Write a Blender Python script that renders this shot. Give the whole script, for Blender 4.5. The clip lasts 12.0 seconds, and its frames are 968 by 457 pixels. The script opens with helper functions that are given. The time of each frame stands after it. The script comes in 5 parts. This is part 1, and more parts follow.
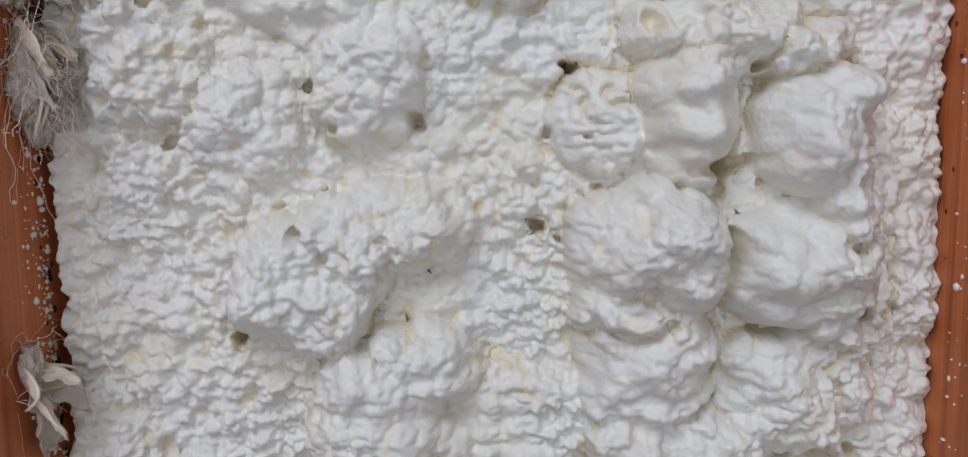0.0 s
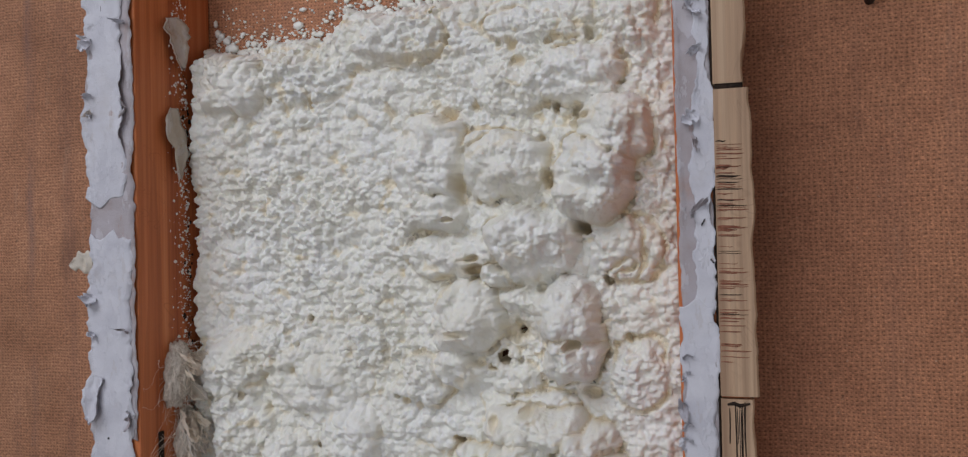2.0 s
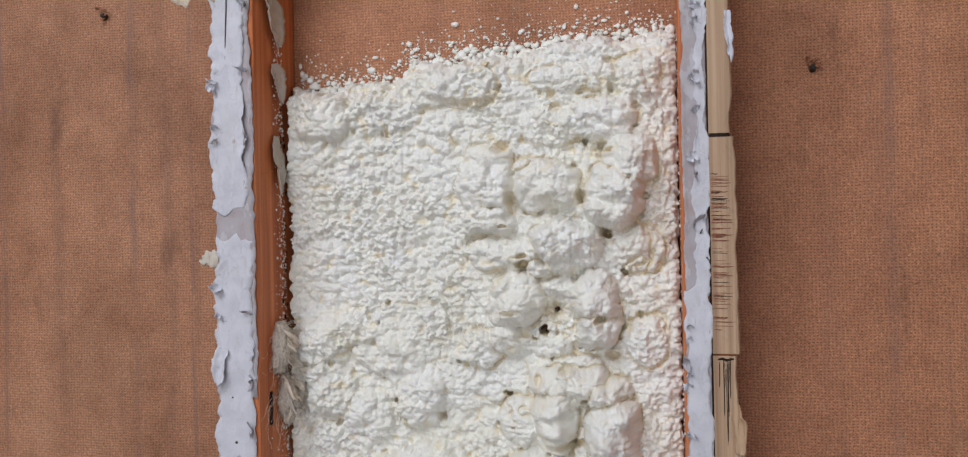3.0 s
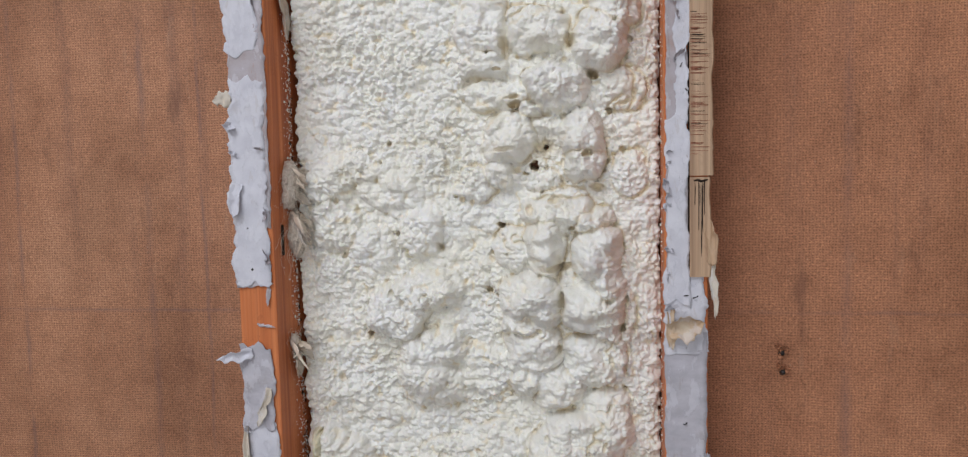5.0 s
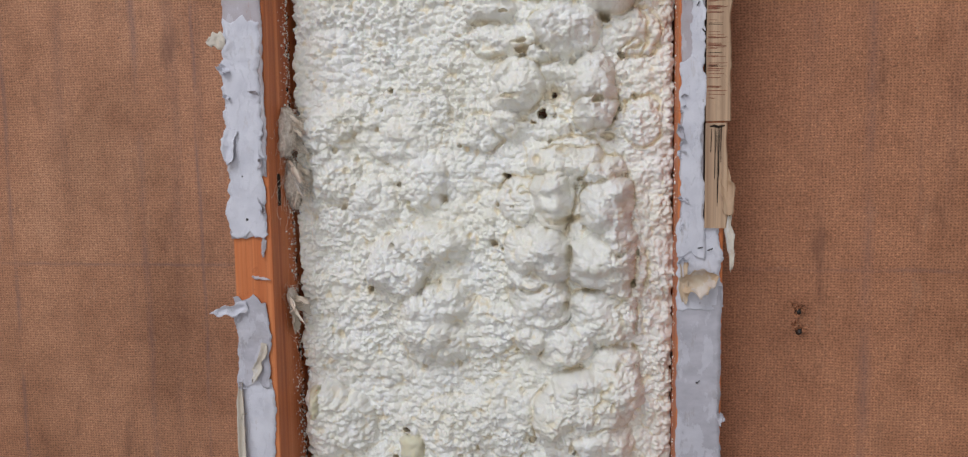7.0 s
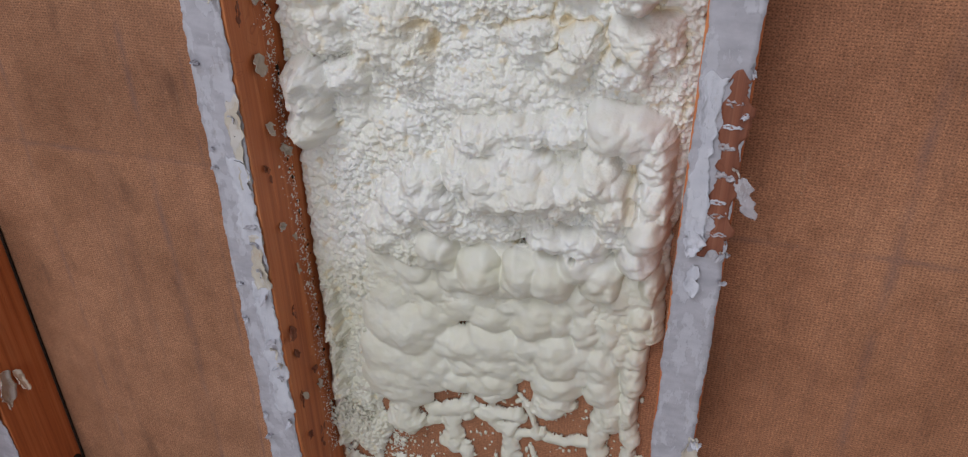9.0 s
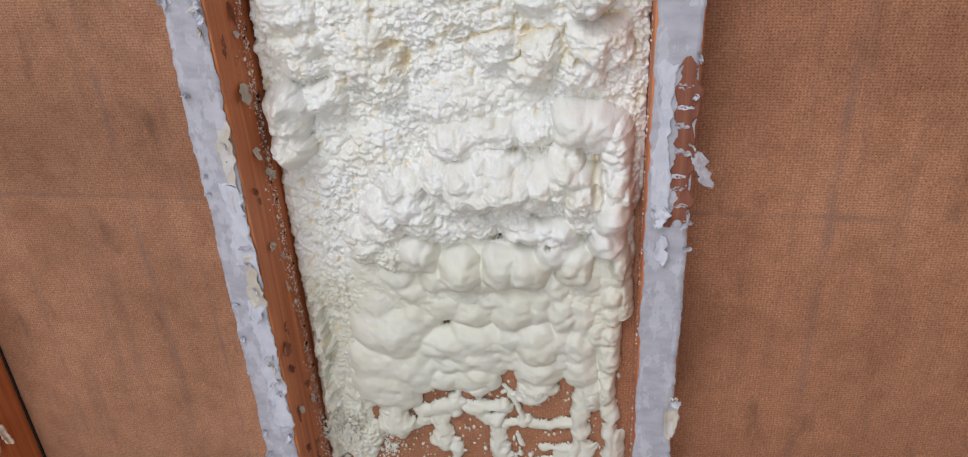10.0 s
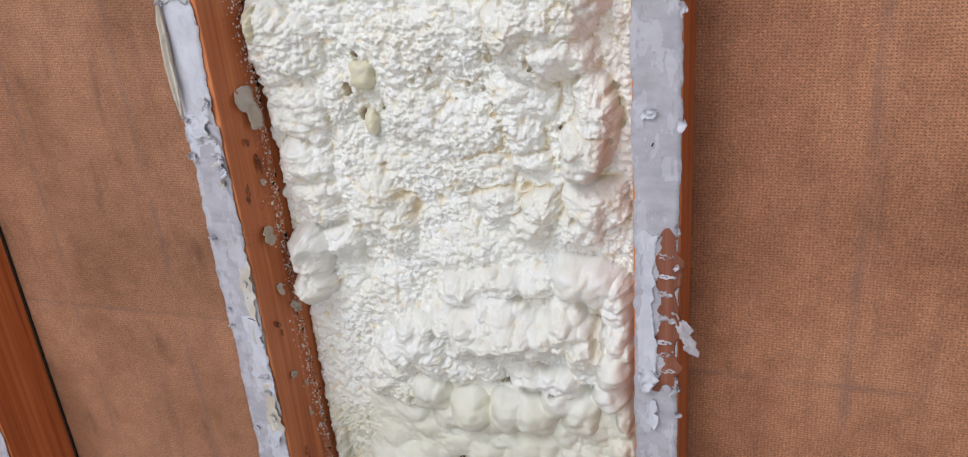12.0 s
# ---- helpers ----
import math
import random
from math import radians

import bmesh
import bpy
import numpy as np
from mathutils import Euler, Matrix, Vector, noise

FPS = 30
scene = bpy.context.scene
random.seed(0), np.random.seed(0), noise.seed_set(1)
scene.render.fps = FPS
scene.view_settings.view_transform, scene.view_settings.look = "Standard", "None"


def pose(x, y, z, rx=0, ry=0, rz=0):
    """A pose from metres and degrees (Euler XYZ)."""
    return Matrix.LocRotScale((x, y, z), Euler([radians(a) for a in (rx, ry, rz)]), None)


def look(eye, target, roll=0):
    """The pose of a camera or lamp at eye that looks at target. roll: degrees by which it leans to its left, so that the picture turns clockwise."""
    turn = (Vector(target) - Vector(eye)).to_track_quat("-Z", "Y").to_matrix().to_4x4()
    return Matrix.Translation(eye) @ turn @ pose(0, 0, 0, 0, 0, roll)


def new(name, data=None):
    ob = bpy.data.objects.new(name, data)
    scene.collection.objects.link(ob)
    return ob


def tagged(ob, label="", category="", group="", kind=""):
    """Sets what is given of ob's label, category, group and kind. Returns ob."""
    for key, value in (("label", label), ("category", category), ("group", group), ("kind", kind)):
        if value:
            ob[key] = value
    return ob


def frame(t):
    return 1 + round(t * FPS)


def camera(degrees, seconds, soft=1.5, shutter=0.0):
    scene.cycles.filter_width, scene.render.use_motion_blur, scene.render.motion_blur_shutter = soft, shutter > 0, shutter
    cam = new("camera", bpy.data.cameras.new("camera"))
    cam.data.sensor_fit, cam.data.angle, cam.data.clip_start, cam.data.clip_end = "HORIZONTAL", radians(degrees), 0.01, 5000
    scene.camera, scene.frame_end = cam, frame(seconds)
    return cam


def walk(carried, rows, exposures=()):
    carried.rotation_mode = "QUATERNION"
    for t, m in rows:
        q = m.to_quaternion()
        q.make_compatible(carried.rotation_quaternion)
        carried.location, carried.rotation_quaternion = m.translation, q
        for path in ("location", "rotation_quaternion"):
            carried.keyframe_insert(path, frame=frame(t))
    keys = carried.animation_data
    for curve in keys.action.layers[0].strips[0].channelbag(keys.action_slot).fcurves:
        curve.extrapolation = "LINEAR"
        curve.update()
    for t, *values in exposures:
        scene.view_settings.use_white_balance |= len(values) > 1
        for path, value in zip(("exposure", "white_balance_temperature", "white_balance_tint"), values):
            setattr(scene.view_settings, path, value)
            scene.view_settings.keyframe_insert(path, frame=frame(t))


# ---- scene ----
cam = camera(58.9, 12.0, soft=1.25)
PATH = [
    (0, (-0.010, -0.379, 1.402), (0.012, 1.608, 1.175), -0.6),
    (0.3, (-0.018, -0.383, 1.474), (-0.018, 1.602, 1.244), -1.5),
    (0.5, (-0.022, -0.388, 1.489), (0.049, 1.604, 1.344), -1.1),
    (1, (-0.001, -0.423, 1.515), (0.065, 1.573, 1.435), -0.9),
    (1.5, (0.109, -0.484, 1.541), (-0.126, 1.502, 1.547), -1.4),
    (2, (0.223, -0.589, 1.564), (-0.366, 1.322, 1.594), -1.3),
    (2.5, (0.185, -0.718, 1.603), (-0.388, 1.193, 1.737), -0.4),
    (3, (0.169, -0.793, 1.577), (-0.239, 1.165, 1.579), -1.2),
    (3.5, (0.151, -0.808, 1.509), (-0.202, 1.152, 1.32), -0.6),
    (3.7, (0.155, -0.804, 1.509), (-0.234, 1.128, 1.167), -1.1),
    (5.3, (0.141, -0.88, 1.489), (-0.151, 1.092, 1.332), -1.1),
    (5.5, (0.14, -0.882, 1.479), (-0.147, 1.091, 1.321), -0.9),
    (6, (0.13, -0.876, 1.472), (-0.151, 1.095, 1.278), -1.0),
    (6.5, (0.124, -0.868, 1.467), (-0.16, 1.101, 1.261), -0.8),
    (8.3, (0.194, -0.7, 1.425), (-0.278, 1.207, 1.052), -1.6),
    (8.5, (0.19, -0.678, 1.403), (-0.297, 1.195, 0.896), -1.1),
    (8.7, (0.213, -0.657, 1.361), (-0.339, 1.086, 0.551), -1.8),
    (9, (0.198, -0.668, 1.272), (-0.281, 0.952, 0.201), -0.8),
    (9.5, (0.168, -0.711, 1.267), (-0.272, 0.887, 0.148), -2.9),
    (10, (0.158, -0.755, 1.276), (-0.143, 0.95, 0.275), -3.2),
    (10.5, (0.144, -0.78, 1.302), (-0.15, 0.998, 0.433), -3.7),
    (11, (0.198, -0.757, 1.32), (-0.127, 1.029, 0.48), -2.8),
    (11.5, (0.276, -0.723, 1.332), (-0.147, 1.049, 0.507), -2.5),
    (12, (0.287, -0.714, 1.335), (-0.342, 1.0, 0.52), -5.0),
]
EXPOSURES = [(0.0, -1.00, 6200, 16), (0.5, -1.15, 6180, 16), (1.0, -1.18, 6200, 17), (1.6, -1.17, 6300, 15), (2.2, -1.10, 6400, 14), (3.0, -0.75, 6450, 13), (3.5, -0.73, 6480, 13), (5.5, -0.73, 6480, 13), (6.5, -0.73, 6480, 13), (8.5, -0.80, 6400, 14), (9.0, -0.80, 6400, 14), (9.5, -0.48, 6400, 13), (10.0, -0.42, 6400, 13), (11.0, -0.42, 6400, 13), (12.0, -0.36, 6400, 13)]
walk(cam, [(t, look(eye, target, roll)) for t, eye, target, roll in PATH], EXPOSURES)

# ---- light: unseen lamps added above and behind the camera, in place of daylight ----
world = bpy.data.worlds.new("world")
scene.world = world
world.use_nodes = True
wn = world.node_tree
sky = wn.nodes.new("ShaderNodeTexSky")
sky.sky_type, sky.sun_disc = "NISHITA", False
sky.sun_elevation, sky.sun_rotation = radians(38), radians(200)
wn.links.new(sky.outputs[0], wn.nodes["Background"].inputs[0])
wn.nodes["Background"].inputs[1].default_value = 0.08
sun = new("sun", bpy.data.lights.new("sun", "SUN"))
sun.data.energy, sun.data.angle, sun.data.color = 0.8, radians(12), (1, 0.96, 0.9)
sun.matrix_world = look((-2.0, 1.0, 6.0), (-2.6, -5.0, 0.0))
# added lamp for light from above; its roof opening is assumed
upper_lamp = new("added_upper_lamp", bpy.data.lights.new("added_upper_lamp", "AREA"))
upper_lamp.data.shape, upper_lamp.data.size, upper_lamp.data.size_y = "RECTANGLE", 1.6, 1.1
upper_lamp.data.energy, upper_lamp.data.color = 64, (0.87, 0.94, 1.0)
upper_lamp.matrix_world = look((-0.75, -1.75, 3.18), (-0.35, -0.6, 1.6))
# added frontal fill lamp; the wall opening around it is assumed
rear_lamp = new("added_rear_lamp", bpy.data.lights.new("added_rear_lamp", "AREA"))
rear_lamp.data.shape, rear_lamp.data.size, rear_lamp.data.size_y = "RECTANGLE", 2.4, 1.9
rear_lamp.data.energy, rear_lamp.data.color = 60, (0.89, 0.95, 1.0)
rear_lamp.matrix_world = look((-0.05, -3.66, 1.3), (-0.05, 0.0, 1.25))


# ---- materials ----
def material(name, rough=0.7, spec=0.3):
    m = bpy.data.materials.new(name)
    m.use_nodes = True
    t = m.node_tree
    p = t.nodes["Principled BSDF"]
    p.inputs["Roughness"].default_value = rough
    p.inputs["Specular IOR Level"].default_value = spec
    c = t.nodes.new("ShaderNodeNewGeometry")
    return m, t, p, c.outputs["Position"]


def mapped(t, src, scale):
    n = t.nodes.new("ShaderNodeMapping")
    n.inputs["Scale"].default_value = scale
    t.links.new(src, n.inputs["Vector"])
    return n.outputs[0]


def noisy(t, src, scale, detail=4, rough=0.6):
    n = t.nodes.new("ShaderNodeTexNoise")
    n.inputs["Scale"].default_value, n.inputs["Detail"].default_value, n.inputs["Roughness"].default_value = scale, detail, rough
    t.links.new(src, n.inputs["Vector"])
    return n.outputs[0]


def ramp(t, fac, *stops):
    n = t.nodes.new("ShaderNodeValToRGB")
    e = n.color_ramp.elements
    while len(e) < len(stops):
        e.new(0.5)
    for k, (at, col) in zip(e, stops):
        k.position, k.color = at, (*col, 1) if len(col) == 3 else col
    t.links.new(fac, n.inputs[0])
    return n.outputs[0]


def blend(t, fac, a, b, mode="MIX"):
    n = t.nodes.new("ShaderNodeMix")
    n.data_type, n.blend_type = "RGBA", mode
    for sock, v in ((n.inputs[0], fac), (n.inputs[6], a), (n.inputs[7], b)):
        if isinstance(v, (int, float)):
            sock.default_value = v
        elif isinstance(v, tuple):
            sock.default_value = (*v, 1)
        else:
            t.links.new(v, sock)
    return n.outputs[2]


def maths(t, op, a, b=0.0, c=0.0):
    n = t.nodes.new("ShaderNodeMath")
    n.operation = op
    for sock, v in zip(n.inputs, (a, b, c)):
        if isinstance(v, (int, float)):
            sock.default_value = v
        else:
            t.links.new(v, sock)
    return n.outputs[0]


def bumped(t, p, height, strength, dist=0.001):
    n = t.nodes.new("ShaderNodeBump")
    n.inputs["Strength"].default_value, n.inputs["Distance"].default_value = strength, dist
    t.links.new(height, n.inputs["Height"])
    t.links.new(n.outputs[0], p.inputs["Normal"])


def axes(t, pos):
    n = t.nodes.new("ShaderNodeSeparateXYZ")
    t.links.new(pos, n.inputs[0])
    return n.outputs


def band(t, axis, at, width, wobble, wob_amp):
    """1 on a soft straight line at one coordinate, 0 away from it."""
    d = maths(t, "SUBTRACT", axis, at)
    d = maths(t, "ADD", d, maths(t, "MULTIPLY", maths(t, "SUBTRACT", wobble, 0.5), wob_amp))
    d = maths(t, "DIVIDE", maths(t, "ABSOLUTE", d), width)
    n = t.nodes.new("ShaderNodeMath")
    n.operation, n.use_clamp = "SUBTRACT", True
    n.inputs[0].default_value = 1.0
    t.links.new(d, n.inputs[1])
    return n.outputs[0]


# spray foam: off-white, creamier where it ran and set smooth
FOAM, t, p, pos = material("spray_foam", 0.5, 0.35)
x_, y_, z_ = axes(t, pos)
wob = noisy(t, pos, 14, 3)
zz = maths(t, "ADD", z_, maths(t, "MULTIPLY", wob, 0.05))
low = t.nodes.new("ShaderNodeMapRange")
low.inputs[1].default_value, low.inputs[2].default_value = 0.83, 0.87
t.links.new(maths(t, "ADD", zz, maths(t, "MULTIPLY", maths(t, "LESS_THAN", maths(t, "ADD", x_, maths(t, "MULTIPLY", wob, 0.02)), -0.108), 0.035)), low.inputs[0])
white = ramp(t, noisy(t, pos, 22, 4), (0.3, (0.80, 0.77, 0.68)), (0.62, (0.83, 0.815, 0.77)))
cream = ramp(t, noisy(t, pos, 30, 3), (0.3, (0.71, 0.68, 0.555)), (0.7, (0.75, 0.73, 0.635)))
col = blend(t, low.outputs[0], cream, white)
# yellower in pits, pinholes, creases and bead valleys
yellow_amt = t.nodes.new("ShaderNodeAttribute")
yellow_amt.attribute_name = "hollow_yellow"
col = blend(t, maths(t, "MULTIPLY", yellow_amt.outputs["Fac"], 0.9), col, (0.74, 0.56, 0.27))
t.links.new(col, p.inputs["Base Color"])
p.inputs["Subsurface Weight"].default_value = 0.06
p.inputs["Subsurface Radius"].default_value = (1.0, 0.8, 0.4)
p.inputs["Subsurface Scale"].default_value = 0.003
fine = maths(t, "ADD", maths(t, "MULTIPLY", noisy(t, pos, 320, 2, 0.4), 0.6), maths(t, "MULTIPLY", noisy(t, pos, 1100, 2, 0.4), 0.15))
beads = t.nodes.new("ShaderNodeTexVoronoi")
beads.feature = "SMOOTH_F1"
beads.inputs["Scale"].default_value = 420
beads.inputs["Smoothness"].default_value = 0.4
t.links.new(pos, beads.inputs["Vector"])
zone = ramp(t, noisy(t, pos, 24, 3), (0.35, (0.25, 0.25, 0.25)), (0.65, (1, 1, 1)))
grain = t.nodes.new("ShaderNodeAttribute")
grain.attribute_name = "grain"
bead = maths(t, "MULTIPLY", maths(t, "MULTIPLY", beads.outputs["Distance"], -1.0), zone)
bumped(t, p, maths(t, "MULTIPLY", maths(t, "ADD", fine, bead), maths(t, "ADD", maths(t, "MULTIPLY", grain.outputs["Fac"], 0.9), 0.1)), 0.6, 0.0014)

DROP, t, p, pos = material("yellow_foam", 0.35, 0.4)
t.links.new(ramp(t, noisy(t, pos, 60, 3), (0.3, (0.66, 0.60, 0.43)), (0.7, (0.72, 0.68, 0.52))), p.inputs["Base Color"])
p.inputs["Subsurface Weight"].default_value = 0.2
p.inputs["Subsurface Radius"].default_value = (1.0, 0.8, 0.4)
p.inputs["Subsurface Scale"].default_value = 0.004
bumped(t, p, noisy(t, pos, 120, 3), 0.15, 0.001)

SPECK, t, p, pos = material("dry_foam_speck", 0.6, 0.3)
t.links.new(ramp(t, noisy(t, pos, 90, 2), (0.3, (0.84, 0.82, 0.74)), (0.7, (0.90, 0.89, 0.85))), p.inputs["Base Color"])

# screen-backed hardboard
BOARD, t, p, pos = material("hardboard", 0.62, 0.3)
x_, y_, z_ = axes(t, pos)
n1 = noisy(t, pos, 3.0, 5)
n2 = noisy(t, pos, 34, 6, 0.7)
n3 = noisy(t, pos, 420, 3)
n4 = noisy(t, mapped(t, pos, (900, 1, 260)), 1.0, 2)
n5 = noisy(t, mapped(t, pos, (260, 1, 900)), 1.0, 2)
col = ramp(t, n1, (0.3, (0.39, 0.178, 0.098)), (0.55, (0.51, 0.242, 0.136)), (0.75, (0.57, 0.29, 0.17)))
col = blend(t, maths(t, "MULTIPLY", ramp(t, n2, (0.42, (0, 0, 0)), (0.7, (1, 1, 1))), 0.46), col, (0.25, 0.10, 0.052))
for grain in (n3, n4, n5):
    col = blend(t, 0.46, col, ramp(t, grain, (0.32, (0.28, 0.28, 0.28)), (0.68, (0.74, 0.73, 0.72))), "OVERLAY")
drift = maths(t, "ADD", maths(t, "MULTIPLY", noisy(t, pos, 34, 2), 11.0), maths(t, "MULTIPLY", noisy(t, pos, 190, 2), 2.6))
thread = maths(t, "MULTIPLY", maths(t, "SINE", maths(t, "ADD", maths(t, "MULTIPLY", x_, 2000), drift)), maths(t, "SINE", maths(t, "ADD", maths(t, "MULTIPLY", z_, 2300), drift)))
lines = maths(t, "SINE", maths(t, "ADD", maths(t, "MULTIPLY", z_, 2300), drift))
thread = maths(t, "ADD", maths(t, "ADD", maths(t, "MULTIPLY", thread, 0.20), maths(t, "MULTIPLY", lines, 0.16)), 0.5)
col = blend(t, 1.0, col, ramp(t, thread, (0.20, (0.50, 0.48, 0.46)), (0.46, (0.96, 0.96, 0.96)), (0.80, (1.0, 1.0, 1.0))), "MULTIPLY")
stain = noisy(t, mapped(t, pos, (1, 1, 0.35)), 26, 4)
blotch = ramp(t, stain, (0.60, (0, 0, 0)), (0.72, (1, 1, 1)))
col = blend(t, maths(t, "MULTIPLY", blotch, 0.58), col, (0.17, 0.08, 0.05))
runs = ramp(t, noisy(t, mapped(t, pos, (1, 1, 0.06)), 38, 4, 0.65), (0.54, (0, 0, 0)), (0.70, (1, 1, 1)))
col = blend(t, maths(t, "MULTIPLY", runs, 0.34), col, (0.20, 0.10, 0.075))
pale = ramp(t, noisy(t, mapped(t, pos, (1, 1, 0.2)), 60, 4, 0.7), (0.60, (0, 0, 0)), (0.76, (1, 1, 1)))
col = blend(t, maths(t, "MULTIPLY", pale, 0.25), col, (0.60, 0.40, 0.28))
wv = noisy(t, pos, 9, 3)
marks = 0.0
for axis, at, width in ((x_, 0.362, 0.0075), (z_, 0.857, 0.005), (x_, -0.365, 0.006), (x_, -0.52, 0.004), (x_, -0.30, 0.003), (z_, 1.335, 0.003)):
    marks = maths(t, "ADD", marks, band(t, axis, at, width, wv, 0.012))
broken = ramp(t, noisy(t, pos, 11, 2), (0.38, (0, 0, 0)), (0.6, (1, 1, 1)))
col = blend(t, maths(t, "MULTIPLY", maths(t, "MINIMUM", marks, 1.0), maths(t, "MULTIPLY", broken, 0.52)), col, (0.21, 0.125, 0.115))
fleck = ramp(t, noisy(t, pos, 330, 2, 0.4), (0.68, (0, 0, 0)), (0.74, (1, 1, 1)))
col = blend(t, maths(t, "MULTIPLY", fleck, 0.3), col, (0.66, 0.46, 0.34))
dirt = ramp(t, noisy(t, pos, 240, 2, 0.4), (0.70, (0, 0, 0)), (0.75, (1, 1, 1)))
col = blend(t, maths(t, "MULTIPLY", dirt, 0.6), col, (0.12, 0.06, 0.04))
cloud = ramp(t, noisy(t, mapped(t, pos, (1, 1, 0.6)), 7.5, 4, 0.6), (0.36, (0.70, 0.67, 0.64)), (0.52, (1, 1, 1)), (0.70, (1.12, 1.13, 1.14)))
col = blend(t, 0.75, col, cloud, "MULTIPLY")
# tone changes at x -0.203: left is less red, and lighter below z 0.857
left_of_stud = maths(t, "LESS_THAN", x_, -0.203)
col = blend(t, left_of_stud, col, blend(t, 1.0, col, (0.86, 0.905, 0.93), "MULTIPLY"))
col = blend(t, maths(t, "SUBTRACT", 1.0, left_of_stud), col, blend(t, 1.0, col, (0.945, 0.915, 0.885), "MULTIPLY"))
col = blend(t, maths(t, "MULTIPLY", left_of_stud, maths(t, "LESS_THAN", z_, 0.857)), col, blend(t, 1.0, col, (1.12, 1.13, 1.13), "MULTIPLY"))
col = blend(t, 1.0, col, (1.03, 1.015, 1.0), "MULTIPLY")
t.links.new(col, p.inputs["Base Color"])
ribs = maths(t, "ADD", n4, n5)
weave = thread
bumped(t, p, maths(t, "ADD", maths(t, "MULTIPLY", weave, 0.7), maths(t, "MULTIPLY", maths(t, "ADD", n3, ribs), 0.4)), 0.6, 0.0010)

# fir studs
def timber_material(name, dark, mid, light, rings):
    m, t, p, pos = material(name, 0.55, 0.35)
    g = noisy(t, mapped(t, pos, (rings, rings, 2.2)), 1.0, 4)
    g2 = noisy(t, mapped(t, pos, (520, 520, 9)), 1.0, 3)
    w = t.nodes.new("ShaderNodeTexWave")
    w.bands_direction, w.wave_profile = "X", "SAW"
    w.inputs["Scale"].default_value, w.inputs["Distortion"].default_value, w.inputs["Detail"].default_value, w.inputs["Detail Scale"].default_value = 9, 5.0, 2, 0.6
    t.links.new(mapped(t, pos, (5.5, 5.5, 0.5)), w.inputs["Vector"])
    col = ramp(t, g, (0.28, dark), (0.5, mid), (0.72, light))
    col = blend(t, maths(t, "MULTIPLY", ramp(t, w.outputs[1], (0.55, (0, 0, 0)), (0.95, (1, 1, 1))), 0.28), col, dark)
    patch = ramp(t, noisy(t, mapped(t, pos, (9, 9, 3)), 1.6, 5, 0.65), (0.45, (0, 0, 0)), (0.75, (1, 1, 1)))
    col = blend(t, maths(t, "MULTIPLY", patch, 0.25), col, dark)
    v = t.nodes.new("ShaderNodeTexVoronoi")
    v.inputs["Scale"].default_value = 7.0
    bent = t.nodes.new("ShaderNodeVectorMath")
    bent.operation = "ADD"
    t.links.new(mapped(t, pos, (3.0, 3.0, 0.9)), bent.inputs[0])
    t.links.new(noisy(t, pos, 9, 2), bent.inputs[1])
    t.links.new(bent.outputs[0], v.inputs["Vector"])
    whorl = maths(t, "SINE", maths(t, "MULTIPLY", v.outputs["Distance"], 60))
    ring = maths(t, "MULTIPLY", ramp(t, whorl, (0.75, (0, 0, 0)), (0.98, (1, 1, 1))), ramp(t, v.outputs["Distance"], (0.10, (1, 1, 1)), (0.42, (0, 0, 0))))
    col = blend(t, maths(t, "MULTIPLY", ring, 0.55), col, dark)
    col = blend(t, 0.22, col, ramp(t, g2, (0.3, (0.3, 0.3, 0.3)), (0.7, (0.7, 0.7, 0.7))), "OVERLAY")
    t.links.new(col, p.inputs["Base Color"])
    bumped(t, p, maths(t, "ADD", g2, maths(t, "MULTIPLY", w.outputs[1], 0.5)), 0.4, 0.0008)
    return m


FIR = timber_material("fir_stud", (0.36, 0.085, 0.028), (0.62, 0.188, 0.060), (0.74, 0.28, 0.110), 110)
BARE = timber_material("bare_old_wood", (0.16, 0.05, 0.028), (0.27, 0.092, 0.05), (0.34, 0.135, 0.078), 120)
BATTEN = timber_material("dry_batten", (0.30, 0.18, 0.11), (0.49, 0.32, 0.20), (0.59, 0.415, 0.275), 160)


def paper_material(name, a, b, stain_col, stain_amt, streak=(1, 1, 1)):
    m, t, p, pos = material(name, 0.8, 0.2)
    col = ramp(t, noisy(t, mapped(t, pos, streak), 45, 5), (0.3, a), (0.68, b))
    st = ramp(t, noisy(t, pos, 28, 5, 0.7), (0.56, (0, 0, 0)), (0.72, (1, 1, 1)))
    col = blend(t, maths(t, "MULTIPLY", st, stain_amt), col, stain_col)
    tear = ramp(t, noisy(t, mapped(t, pos, (1, 1, 0.45)), 75, 6, 0.62), (0.52, (0, 0, 0)), (0.535, (1, 1, 1)))
    col = blend(t, maths(t, "MULTIPLY", tear, 0.30), col, (0.72, 0.71, 0.76))
    rip = ramp(t, noisy(t, mapped(t, pos, (1, 1, 0.3)), 110, 5, 0.7), (0.62, (0, 0, 0)), (0.64, (1, 1, 1)))
    col = blend(t, maths(t, "MULTIPLY", rip, 0.35), col, stain_col)
    t.links.new(col, p.inputs["Base Color"])
    bumped(t, p, maths(t, "ADD", maths(t, "ADD", maths(t, "MULTIPLY", tear, 0.7), noisy(t, pos, 160, 5)), maths(t, "MULTIPLY", noisy(t, pos, 900, 2), 0.4)), 0.5, 0.0012)
    return m


